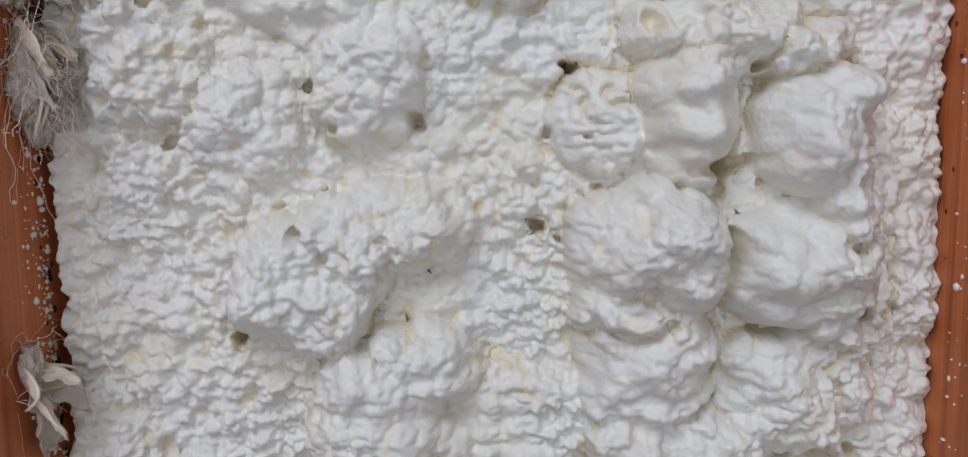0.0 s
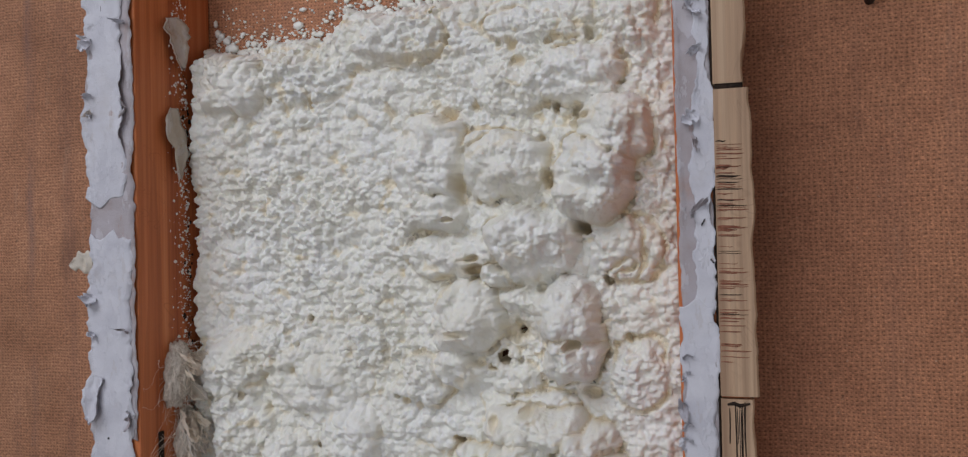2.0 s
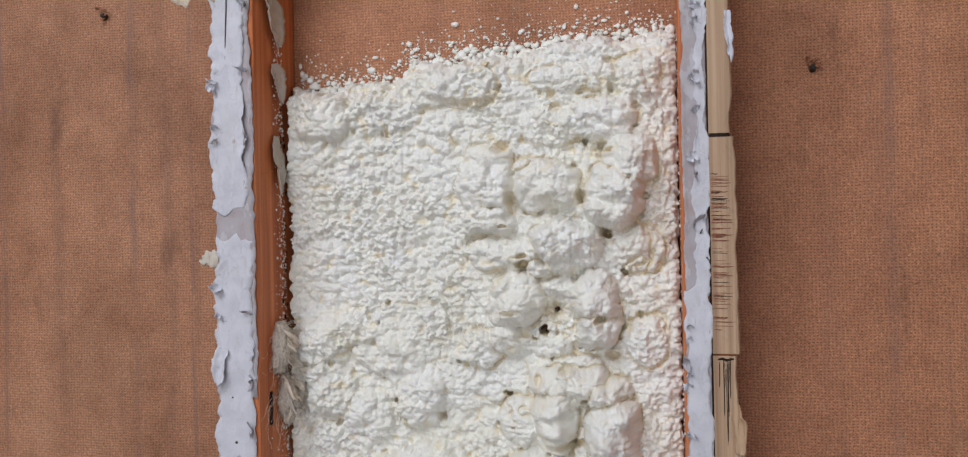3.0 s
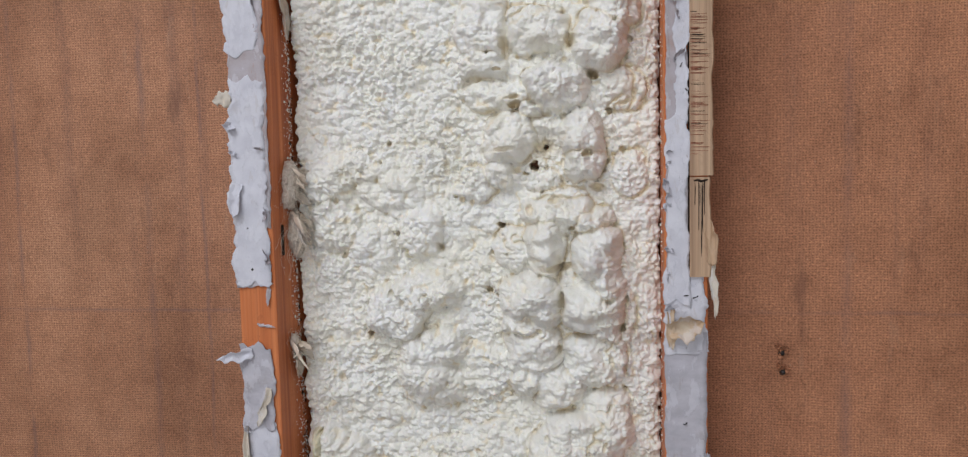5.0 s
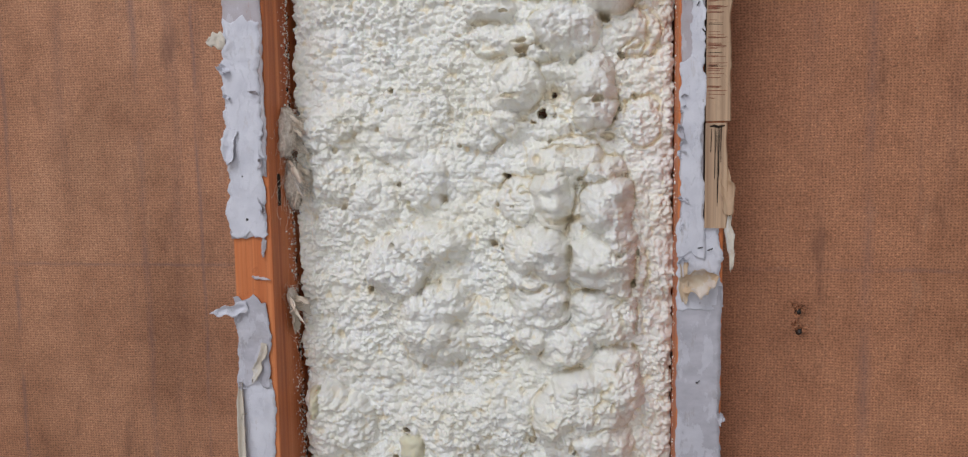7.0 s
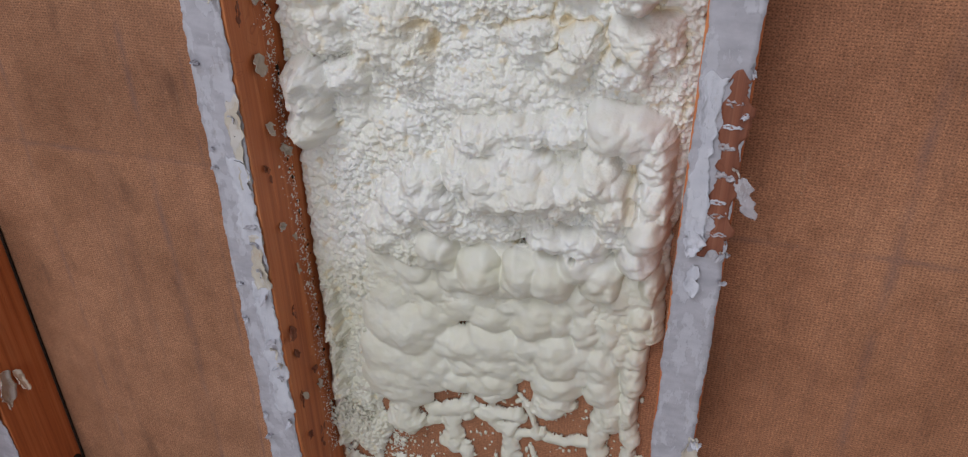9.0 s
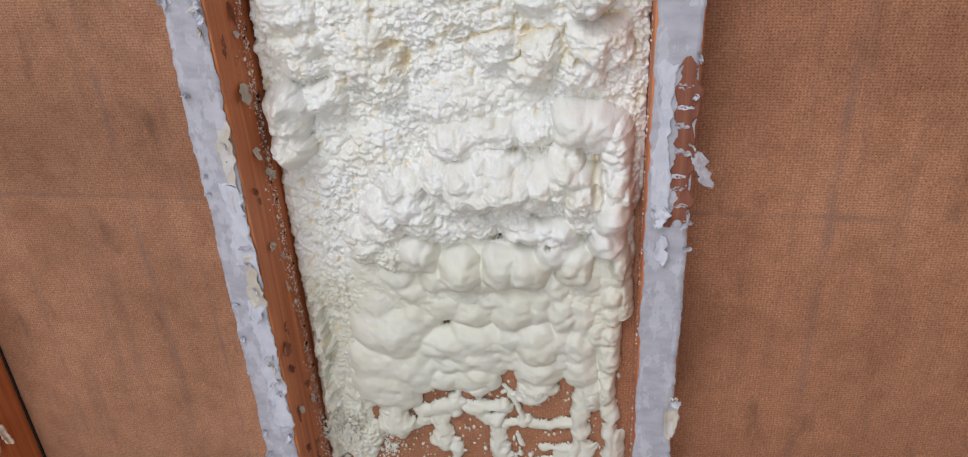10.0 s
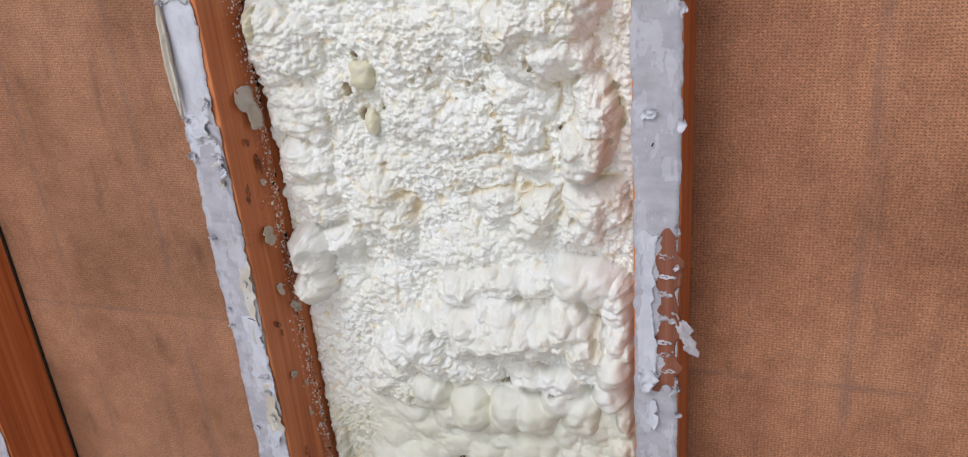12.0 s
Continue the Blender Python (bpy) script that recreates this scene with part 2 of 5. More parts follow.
PAPER = paper_material("white_paper", (0.55, 0.54, 0.595), (0.68, 0.668, 0.715), (0.52, 0.47, 0.46), 0.35)
GREY_PAPER = paper_material("grey_paper", (0.40, 0.38, 0.415), (0.53, 0.505, 0.545), (0.36, 0.31, 0.30), 0.5, (1, 1, 2))
GLUE_PAPER = paper_material("thin_paper_film", (0.40, 0.34, 0.34), (0.48, 0.44, 0.47), (0.42, 0.24, 0.17), 0.5)
CREAM_PAPER = paper_material("cream_paper", (0.54, 0.46, 0.37), (0.66, 0.60, 0.52), (0.50, 0.30, 0.16), 0.5)

AMBER_PAPER = paper_material("amber_stained_paper", (0.52, 0.33, 0.19), (0.64, 0.54, 0.42), (0.42, 0.19, 0.07), 0.7)

IRON, t, p, pos = material("blackened_iron", 0.5, 0.5)
t.links.new(ramp(t, noisy(t, pos, 300, 2), (0.3, (0.012, 0.011, 0.011)), (0.7, (0.05, 0.04, 0.035))), p.inputs["Base Color"])
FIBRE, t, p, pos = material("glass_fibre", 0.6, 0.4)
t.links.new(ramp(t, noisy(t, pos, 120, 3), (0.3, (0.82, 0.69, 0.55)), (0.7, (0.91, 0.82, 0.71))), p.inputs["Base Color"])
FELT, t, p, pos = material("matted_fibre", 0.9, 0.15)
t.links.new(ramp(t, noisy(t, pos, 420, 5, 0.7), (0.3, (0.52, 0.42, 0.34)), (0.55, (0.74, 0.66, 0.57)), (0.75, (0.86, 0.81, 0.75))), p.inputs["Base Color"])
bumped(t, p, noisy(t, mapped(t, pos, (1, 1, 0.4)), 900, 4, 0.7), 1.0, 0.0016)
# black for rot streaks, scratches and seams, and for shaded gaps
BLACK, t, p, pos = material("black_stain_and_gap", 0.9, 0.1)
t.links.new(ramp(t, noisy(t, pos, 300, 2), (0.3, (0.015, 0.012, 0.010)), (0.7, (0.06, 0.04, 0.03))), p.inputs["Base Color"])
CONCRETE, t, p, pos = material("concrete", 0.85, 0.2)
t.links.new(ramp(t, noisy(t, pos, 6, 6), (0.3, (0.22, 0.21, 0.20)), (0.7, (0.34, 0.33, 0.31))), p.inputs["Base Color"])
bumped(t, p, noisy(t, pos, 90, 4), 0.3, 0.002)
PLASTER, t, p, pos = material("plain_board", 0.85, 0.2)
t.links.new(ramp(t, noisy(t, pos, 5, 5), (0.3, (0.46, 0.42, 0.38)), (0.7, (0.56, 0.52, 0.47))), p.inputs["Base Color"])
RED, t, p, pos = material("red_plastic", 0.4, 0.5)
t.links.new(ramp(t, noisy(t, pos, 12, 4), (0.3, (0.48, 0.014, 0.024)), (0.75, (0.62, 0.035, 0.04))), p.inputs["Base Color"])
bumped(t, p, noisy(t, pos, 60, 3), 0.1, 0.001)


# ---- mesh helpers ----
def part(name, bm, mat, parent=None, label="", smooth=True):
    me = bpy.data.meshes.new(name)
    if isinstance(bm, bmesh.types.BMesh):
        bm.to_mesh(me)
        bm.free()
    else:
        verts, faces = bm
        me.from_pydata([tuple(v) for v in verts], [], [tuple(f) for f in faces])
    me.materials.append(mat)
    if smooth:
        me.polygons.foreach_set("use_smooth", [True] * len(me.polygons))
    me.update()
    ob = new(name, me)
    if parent:
        ob.parent = parent
    if label:
        tagged(ob, label)
    return ob


def boxed(bm, x0, x1, y0, y1, z0, z1, bevel=0.0, cuts=0):
    made = bmesh.ops.create_cube(bm, size=1, matrix=Matrix.LocRotScale(((x0 + x1) / 2, (y0 + y1) / 2, (z0 + z1) / 2), None, (x1 - x0, y1 - y0, z1 - z0)))
    if bevel:
        edges = list({e for v in made["verts"] for e in v.link_edges})
        bmesh.ops.bevel(bm, geom=edges, offset=bevel, segments=2, affect="EDGES", profile=0.5)
    return bm


def empty(name, at=(0, 0, 0)):
    ob = new(name)
    ob.location = at
    return ob


def smoothstep(a, b, v):
    s = np.clip((v - a) / (b - a), 0, 1)
    return s * s * (3 - 2 * s)


def hashed(i, j, seed):
    """Pseudo-random numbers from 0 to 1 for whole-number cells."""
    h = np.sin(i * 127.1 + j * 311.7 + seed * 74.7) * 43758.5453
    return h - np.floor(h)


def value_noise(x, z, size, seed):
    u, v = x / size, z / size
    i, j = np.floor(u), np.floor(v)
    a, b = u - i, v - j
    a, b = a * a * (3 - 2 * a), b * b * (3 - 2 * b)
    return ((hashed(i, j, seed) * (1 - a) + hashed(i + 1, j, seed) * a) * (1 - b) + (hashed(i, j + 1, seed) * (1 - a) + hashed(i + 1, j + 1, seed) * a) * b) * 2 - 1


def fractal(x, z, size, seed, octaves=3):
    return sum(value_noise(x, z, size / 2**k, seed + 11 * k) / 2**k for k in range(octaves))


def gradient_noise(x, z, size, seed):
    """Smooth noise from about -1 to 1 with no grid showing in it."""
    u, v = x / size, z / size
    i, j = np.floor(u), np.floor(v)
    a, b = u - i, v - j

    def corner(di, dj):
        w = 6.2832 * hashed(i + di, j + dj, seed)
        return np.cos(w) * (a - di) + np.sin(w) * (b - dj)

    fa, fb = a**3 * (a * (6 * a - 15) + 10), b**3 * (b * (6 * b - 15) + 10)
    lower = corner(0, 0) * (1 - fa) + corner(1, 0) * fa
    upper = corner(0, 1) * (1 - fa) + corner(1, 1) * fa
    return 1.5 * (lower * (1 - fb) + upper * fb)


def soft_fractal(x, z, size, seed, octaves=2):
    return sum(gradient_noise(x, z, size / 2**k, seed + 11 * k) / 2**k for k in range(octaves))


def pebbles(x, z, wide, tall, seed, sharp=11.0, uneven=0.5):
    """Rounded beads packed side by side, 0 to 1, with narrow valleys between them."""
    u, v = x / wide, z / tall
    i, j = np.floor(u), np.floor(v)
    total = np.zeros(x.shape)
    for di in (-1, 0, 1):
        for dj in (-1, 0, 1):
            ci, cj = i + di, j + dj
            d2 = (ci + 0.12 + 0.76 * hashed(ci, cj, seed) - u) ** 2 + (cj + 0.12 + 0.76 * hashed(ci, cj, seed + 3) - v) ** 2
            total += np.exp(sharp * (1 - uneven * hashed(ci, cj, seed + 5) - 1.15 * d2))
    return np.log(total) / sharp


# ---- the hardboard wall and an assumed, unseen shed around it ----
WALL_TOP = 3.2
bm = boxed(bmesh.new(), -2.2, 2.2, 0.0, 0.012, 0.0, WALL_TOP)
wall = tagged(part("wall_north", bm, BOARD, smooth=False), "bare brown screen-textured hardboard wall between open studs", "wall", kind="structure")
for nm, b in (("wall_west", (-2.3, -2.2, -3.7, 0.012, 0, WALL_TOP)), ("wall_east", (2.2, 2.3, -3.7, 0.012, 0, WALL_TOP))):
    tagged(part(nm, boxed(bmesh.new(), *b), PLASTER, smooth=False), "plain board wall closing the shed", "wall", kind="structure")
bm = boxed(bmesh.new(), -2.3, -1.7, -3.8, -3.7, 0, WALL_TOP)
boxed(bm, 1.7, 2.3, -3.8, -3.7, 0, WALL_TOP)
boxed(bm, -1.7, 1.7, -3.8, -3.7, 2.4, WALL_TOP)
tagged(part("wall_south", bm, PLASTER, smooth=False), "plain board wall, unseen, with an opening for the added rear lamp", "wall", kind="structure")
tagged(part("floor", boxed(bmesh.new(), -2.3, 2.3, -3.8, 0.012, -0.1, 0.0), CONCRETE, smooth=False), "grey concrete floor of the shed", "floor", kind="structure")
bm = boxed(bmesh.new(), -2.3, -1.6, -3.8, 0.012, WALL_TOP, WALL_TOP + 0.05)
boxed(bm, 0.1, 2.3, -3.8, 0.012, WALL_TOP, WALL_TOP + 0.05)
boxed(bm, -1.6, 0.1, -3.8, -2.4, WALL_TOP, WALL_TOP + 0.05)
boxed(bm, -1.6, 0.1, -1.1, 0.012, WALL_TOP, WALL_TOP + 0.05)
tagged(part("ceiling", bm, PLASTER, smooth=False), "plain board ceiling, unseen, with an opening for the added upper lamp", "ceiling", kind="structure")
tagged(part("ground", boxed(bmesh.new(), -60, 60, -120, -3.8, -0.12, -0.02), CONCRETE, smooth=False), "pale ground, unseen, outside the opening behind", "ground", kind="structure")

# ---- spray foam in the bay ----
STEP = 0.0008
gx, gz = np.meshgrid(np.arange(-0.1836, 0.1837, STEP), np.arange(0.36, 1.768, STEP))
wx = gx + 0.0055 * gradient_noise(gx, gz, 0.030, 1) + 0.0016 * gradient_noise(gx, gz, 0.011, 2)
wz = gz + 0.0055 * gradient_noise(gx, gz, 0.030, 4) + 0.0016 * gradient_noise(gx, gz, 0.011, 5)
smooth_x = 0.006 * gradient_noise(gx, gz, 0.026, 101) + 0.0022 * gradient_noise(gx, gz, 0.009, 102)
smooth_z = 0.005 * gradient_noise(gx, gz, 0.026, 104) + 0.0018 * gradient_noise(gx, gz, 0.009, 105)

top_edge = 1.716 + 0.020 * smoothstep(-0.085, -0.055, gx) + 0.014 * smoothstep(-0.06, 0.15, gx) + 0.006 * fractal(gx, gz, 0.02, 7)
low_edge = 0.735 + 0.012 * fractal(gx, gz, 0.03, 9)
base = 0.017 + 0.012 * smoothstep(1.05, 1.35, gz) + 0.004 * soft_fractal(gx, gz, 0.09, 12)
base = base + 0.006 * smoothstep(0.06, 0.17, np.abs(gx)) * smoothstep(1.1, 1.3, gz)
big = pebbles(wx, wz, 0.042, 0.032, 17, 8.0)
knob = pebbles(wx, wz, 0.021, 0.017, 19, 9.0)
calm = 1 - 0.75 * smoothstep(0.98, 0.90, gz)
base = base + calm * (0.0060 * (big - 0.55) + 0.0034 * (knob - 0.6))
for mx, mz, mw, mh, up in ((0.092, 1.378, 0.062, 0.078, 0.013), (0.092, 1.205, 0.060, 0.055, 0.009), (0.080, 1.580, 0.078, 0.075, 0.006), (-0.055, 1.32, 0.050, 0.070, 0.005), (0.060, 0.905, 0.105, 0.055, 0.008), (-0.040, 0.88, 0.050, 0.05, 0.005), (-0.150, 1.10, 0.040, 0.13, 0.005)):
    base = base + up * np.clip(1 - ((wx - mx) / mw) ** 2 - ((wz - mz) / mh) ** 2, 0, 1) ** 0.7
left_strip = smoothstep(-0.112, -0.130, gx + 0.008 * fractal(gx, gz, 0.03, 15))
base = np.where(gz < low_edge, base * left_strip * smoothstep(0.535, 0.56, gz + 0.01 * fractal(gx, gz, 0.02, 16)) * 0.75, base)
height, owner, rough = base.copy(), np.zeros(gx.shape, int), np.where((gz < 0.83) & (left_strip < 0.5), 0.25, 1.0)
KIND = ["foam_base"]
YELLOW = []
yellow_amt = np.zeros(gx.shape)


def around(x0, x1, z0, z1):
    """The patch of the grid between these limits."""
    i0, i1 = (int((v + 0.1836) / STEP) for v in (x0, x1))
    j0, j1 = (int((v - 0.36) / STEP) for v in (z0, z1))
    return slice(max(j0, 0), max(j1 + 2, 1)), slice(max(i0, 0), max(i1 + 2, 1))


def raised(near, cand, level, name, reach):
    """Join one more form to the mass; it flows into what it meets over a short reach."""
    h = height[near]
    over = cand > h
    mix = np.clip(0.5 + 0.5 * (cand - h) / reach, 0, 1)
    joined = np.where((cand > 0) & (h > 0.002), h + (cand - h) * mix + reach * mix * (1 - mix) * 0.8, h)
    height[near] = np.maximum(np.where(over, cand, h), joined)
    rough[near] = np.where(over, level, rough[near])
    owner[near] = np.where(over, len(KIND), owner[near])
    KIND.append(name)


def lump(x, z, w, h, rise, rough=1.0, yellow=False):
    """A lobe of foam that swelled out of the mass, knobbed like a cauliflower unless it set smooth."""
    near = around(x - 1.6 * w - 0.006, x + 1.6 * w + 0.006, z - 1.6 * h - 0.006, z + 1.6 * h + 0.006)
    sx, sz, fresh = gx[near], gz[near], rough < 0.2
    small, seed = min(w, h), round(x * 911 + z * 577, 2)
    push = (0.20 if fresh else 0.24) * small
    ux = sx + push * soft_fractal(sx, sz, 1.5 * small, seed)
    uz = sz + push * soft_fractal(sx, sz, 1.5 * small, seed + 2)
    p, q = np.abs(ux - x) / (w * (1.15 if fresh else 1.08)), np.abs(uz - z) / (h * (1.15 if fresh else 1.08))
    r2 = (p**2.5 + q**2.5) ** 0.8
    knobs = pebbles(ux, uz, 0.85 * small, 0.75 * small, seed + 4, 7.0, 0.4) - 0.65
    foot = np.maximum(base[near], 0.004) if z > 0.79 else np.full(sx.shape, 0.003)
    dome = np.clip(1 - r2, 0, 1)
    cand = foot + rise * ((1.35 * dome**0.62 + 0.25 * knobs * np.minimum(1, 3 * dome)) if fresh else 1.45 * dome**0.55 + 0.60 * knobs * np.minimum(1, 3 * dome)) - 0.001
    if yellow:
        YELLOW.append(len(KIND))
    raised(near, np.where(r2 < 1, cand, -1), rough if fresh else min(1.0, 0.18 + 0.80 * rough), "lump", 0.0035 if fresh else 0.0012)


def drip(x0, z0, x1, z1, r, rise, rough=0.08):
    """A run of foam down the board, thicker at its lower end."""
    near = around(min(x0, x1) - 2 * r - 0.01, max(x0, x1) + 2 * r + 0.01, min(z0, z1) - 2 * r - 0.01, max(z0, z1) + 2 * r + 0.01)
    sx, sz = gx[near], gz[near]
    ux, uz = sx + smooth_x[near] * min(1.0, r / 0.010), sz + smooth_z[near] * min(1.0, r / 0.010)
    dx, dz = x1 - x0, z1 - z0
    k = np.clip(((ux - x0) * dx + (uz - z0) * dz) / (dx * dx + dz * dz + 1e-9), 0, 1)
    uneven = 1 + 0.30 * gradient_noise(sx, sz, 0.016, 91) + 0.12 * gradient_noise(sx, sz, 0.006, 92)
    d = np.hypot(ux - x0 - k * dx, uz - z0 - k * dz) / (r * (0.74 + 0.26 * np.abs(2 * k - 1) ** 1.5 + 0.10 * k) * uneven)
    raised(near, np.where(d < 1, rise * (0.8 + 0.35 * k) * np.clip(1 - d * d, 0, 1) ** 0.5, -1), rough, "drip", 0.003)


# upper bay
lump(0.014, 1.622, 0.025, 0.031, 0.017, 0.5)
lump(0.016, 1.584, 0.024, 0.016, 0.014, 0.6)
lump(0.069, 1.614, 0.028, 0.022, 0.015, 0.5)
lump(0.083, 1.560, 0.030, 0.024, 0.022, 0.5)
lump(0.063, 1.541, 0.014, 0.009, 0.014, 0.5)
lump(0.127, 1.604, 0.026, 0.029, 0.024, 0.6)
lump(0.142, 1.632, 0.024, 0.021, 0.020, 0.7)
lump(0.121, 1.672, 0.029, 0.021, 0.014, 0.8)
lump(0.055, 1.631, 0.019, 0.009, 0.009, 0.7)
lump(0.038, 1.512, 0.026, 0.022, 0.018, 0.6)
lump(0.111, 1.513, 0.020, 0.029, 0.022, 0.5)
lump(0.112, 1.488, 0.019, 0.018, 0.024, 0.5)
lump(-0.019, 1.711, 0.042, 0.022, 0.009, 1)
lump(-0.143, 1.685, 0.024, 0.023, 0.009, 0.8)
lump(0.031, 1.554, 0.036, 0.015, 0.010, 0.8)
lump(0.075, 1.668, 0.029, 0.016, 0.009, 0.8)
lump(0.098, 1.711, 0.044, 0.013, 0.006, 1)
lump(0.150, 1.708, 0.020, 0.019, 0.007, 1)
lump(0.078, 1.526, 0.021, 0.009, 0.007, 0.6)
lump(0.151, 1.556, 0.019, 0.021, 0.006, 1)
lump(-0.085, 1.689, 0.034, 0.021, 0.004, 1)
lump(-0.125, 1.485, 0.026, 0.020, 0.008, 1)
lump(-0.064, 1.488, 0.038, 0.020, 0.005, 1)
# between
lump(0.029, 1.477, 0.017, 0.013, 0.009, 0.6)
lump(0.003, 1.469, 0.020, 0.017, 0.007, 0.8)
lump(0.086, 1.456, 0.028, 0.008, 0.007, 0.7)
lump(0.145, 1.556, 0.020, 0.020, 0.007, 0.9)
lump(0.072, 1.470, 0.017, 0.011, 0.007, 0.6)
lump(0.038, 1.408, 0.017, 0.015, 0.010, 0.6)
lump(0.155, 1.477, 0.017, 0.023, 0.005, 1)
lump(-0.051, 1.481, 0.019, 0.022, 0.005, 1)
# middle
lump(0.073, 1.411, 0.020, 0.030, 0.022, 0.45)
lump(0.085, 1.439, 0.035, 0.016, 0.020, 0.5)
lump(0.118, 1.432, 0.022, 0.014, 0.018, 0.6)
lump(0.122, 1.402, 0.025, 0.025, 0.026, 0.45)
lump(0.132, 1.375, 0.015, 0.027, 0.020, 0.5)
lump(0.117, 1.348, 0.030, 0.027, 0.024, 0.5)
lump(0.132, 1.326, 0.014, 0.014, 0.016, 0.6)
lump(0.059, 1.352, 0.032, 0.027, 0.025, 0.5)
lump(0.051, 1.329, 0.025, 0.014, 0.020, 0.6)
lump(0.040, 1.405, 0.017, 0.020, 0.011, 0.6)
lump(0.060, 1.308, 0.030, 0.027, 0.021, 0.5)
lump(0.053, 1.273, 0.018, 0.020, 0.017, 0.6)
lump(0.084, 1.265, 0.025, 0.021, 0.017, 0.5)
lump(0.115, 1.294, 0.027, 0.026, 0.017, 0.6)
lump(0.138, 1.299, 0.013, 0.021, 0.010, 0.7)
lump(0.105, 1.212, 0.039, 0.029, 0.020, 0.6)
lump(0.135, 1.225, 0.021, 0.027, 0.018, 0.7)
lump(0.075, 1.197, 0.023, 0.028, 0.018, 0.6)
lump(0.113, 1.173, 0.035, 0.025, 0.017, 0.6)
lump(0.132, 1.251, 0.021, 0.015, 0.013, 0.7)
lump(-0.080, 1.342, 0.026, 0.026, 0.020, 0.6)
lump(-0.061, 1.356, 0.022, 0.021, 0.018, 0.7)
lump(-0.038, 1.363, 0.026, 0.019, 0.015, 0.8)
lump(-0.049, 1.281, 0.030, 0.033, 0.019, 0.7)
lump(-0.033, 1.303, 0.025, 0.020, 0.015, 0.8)
lump(-0.031, 1.263, 0.021, 0.021, 0.013, 0.8)
lump(0.006, 1.280, 0.028, 0.028, 0.008, 1)
lump(-0.076, 1.461, 0.027, 0.022, 0.010, 0.7)
lump(-0.051, 1.422, 0.021, 0.028, 0.011, 0.6)
lump(-0.098, 1.472, 0.023, 0.022, 0.007, 0.8)
lump(-0.141, 1.428, 0.023, 0.026, 0.010, 0.8)
lump(-0.147, 1.473, 0.023, 0.022, 0.009, 0.8)
lump(-0.103, 1.403, 0.026, 0.025, 0.007, 0.9)
lump(-0.120, 1.381, 0.038, 0.018, 0.004, 1)
lump(0.147, 1.342, 0.012, 0.027, 0.006, 0.8)
lump(-0.020, 1.180, 0.036, 0.031, 0.008, 0.9)
lump(0.027, 1.184, 0.025, 0.035, 0.008, 0.9)
lump(-0.140, 1.179, 0.033, 0.030, 0.014, 0.6)
lump(-0.159, 1.192, 0.022, 0.030, 0.015, 0.5)
lump(-0.160, 1.260, 0.021, 0.027, 0.006, 1)
lump(-0.108, 1.245, 0.039, 0.026, 0.004, 1)
# below the middle
lump(-0.156, 1.174, 0.027, 0.032, 0.015, 0.6)
lump(-0.143, 1.120, 0.030, 0.033, 0.015, 0.7)
lump(-0.145, 1.065, 0.028, 0.030, 0.014, 0.6)
lump(-0.135, 1.027, 0.028, 0.026, 0.013, 0.6)
lump(-0.108, 1.132, 0.028, 0.029, 0.008, 0.8)
lump(-0.093, 1.070, 0.030, 0.033, 0.007, 0.8)
lump(-0.117, 0.983, 0.020, 0.019, 0.014, 0.5)
lump(-0.084, 1.023, 0.033, 0.035, 0.011, 0.8)
lump(-0.059, 1.002, 0.022, 0.029, 0.009, 0.9)
lump(-0.028, 1.172, 0.033, 0.032, 0.007, 0.9)
lump(-0.027, 1.116, 0.035, 0.025, 0.007, 0.9)
lump(0.019, 1.100, 0.033, 0.028, 0.007, 0.9)
lump(0.020, 1.195, 0.028, 0.029, 0.008, 0.9)
lump(0.029, 1.057, 0.036, 0.024, 0.006, 1)
lump(0.097, 1.177, 0.030, 0.031, 0.016, 0.7)
lump(0.116, 1.204, 0.030, 0.024, 0.016, 0.6)
lump(0.078, 1.135, 0.030, 0.024, 0.009, 0.8)
lump(0.078, 1.098, 0.019, 0.018, 0.011, 0.6)
lump(0.082, 1.074, 0.017, 0.013, 0.009, 0.6)
lump(0.144, 1.120, 0.019, 0.037, 0.024, 0.6)
lump(0.133, 1.087, 0.022, 0.026, 0.030, 0.5)
lump(0.138, 1.036, 0.029, 0.025, 0.017, 0.6)
lump(0.124, 1.011, 0.022, 0.016, 0.012, 0.7)
lump(0.090, 1.030, 0.020, 0.019, 0.014, 0.6)
lump(0.078, 1.011, 0.020, 0.014, 0.012, 0.6)
lump(0.045, 1.030, 0.023, 0.018, 0.010, 0.7)
lump(-0.070, 0.935, 0.025, 0.021, 0.008, 0.8)
lump(0.003, 0.980, 0.044, 0.023, 0.005, 1)
# lower
lump(-0.157, 0.970, 0.021, 0.029, 0.026, 0.25)
lump(-0.158, 0.937, 0.020, 0.024, 0.024, 0.25)
lump(0.005, 0.941, 0.027, 0.016, 0.017, 0.35)
lump(0.044, 0.951, 0.028, 0.014, 0.017, 0.4)
lump(0.080, 0.954, 0.022, 0.015, 0.014, 0.4)
lump(0.119, 0.962, 0.021, 0.021, 0.024, 0.15)
lump(0.141, 0.958, 0.021, 0.021, 0.022, 0.15)
lump(0.158, 0.941, 0.016, 0.028, 0.020, 0.2)
lump(0.160, 0.902, 0.014, 0.031, 0.019, 0.2)
lump(0.020, 0.896, 0.028, 0.030, 0.026, 0.3)
lump(0.055, 0.903, 0.028, 0.028, 0.028, 0.3)
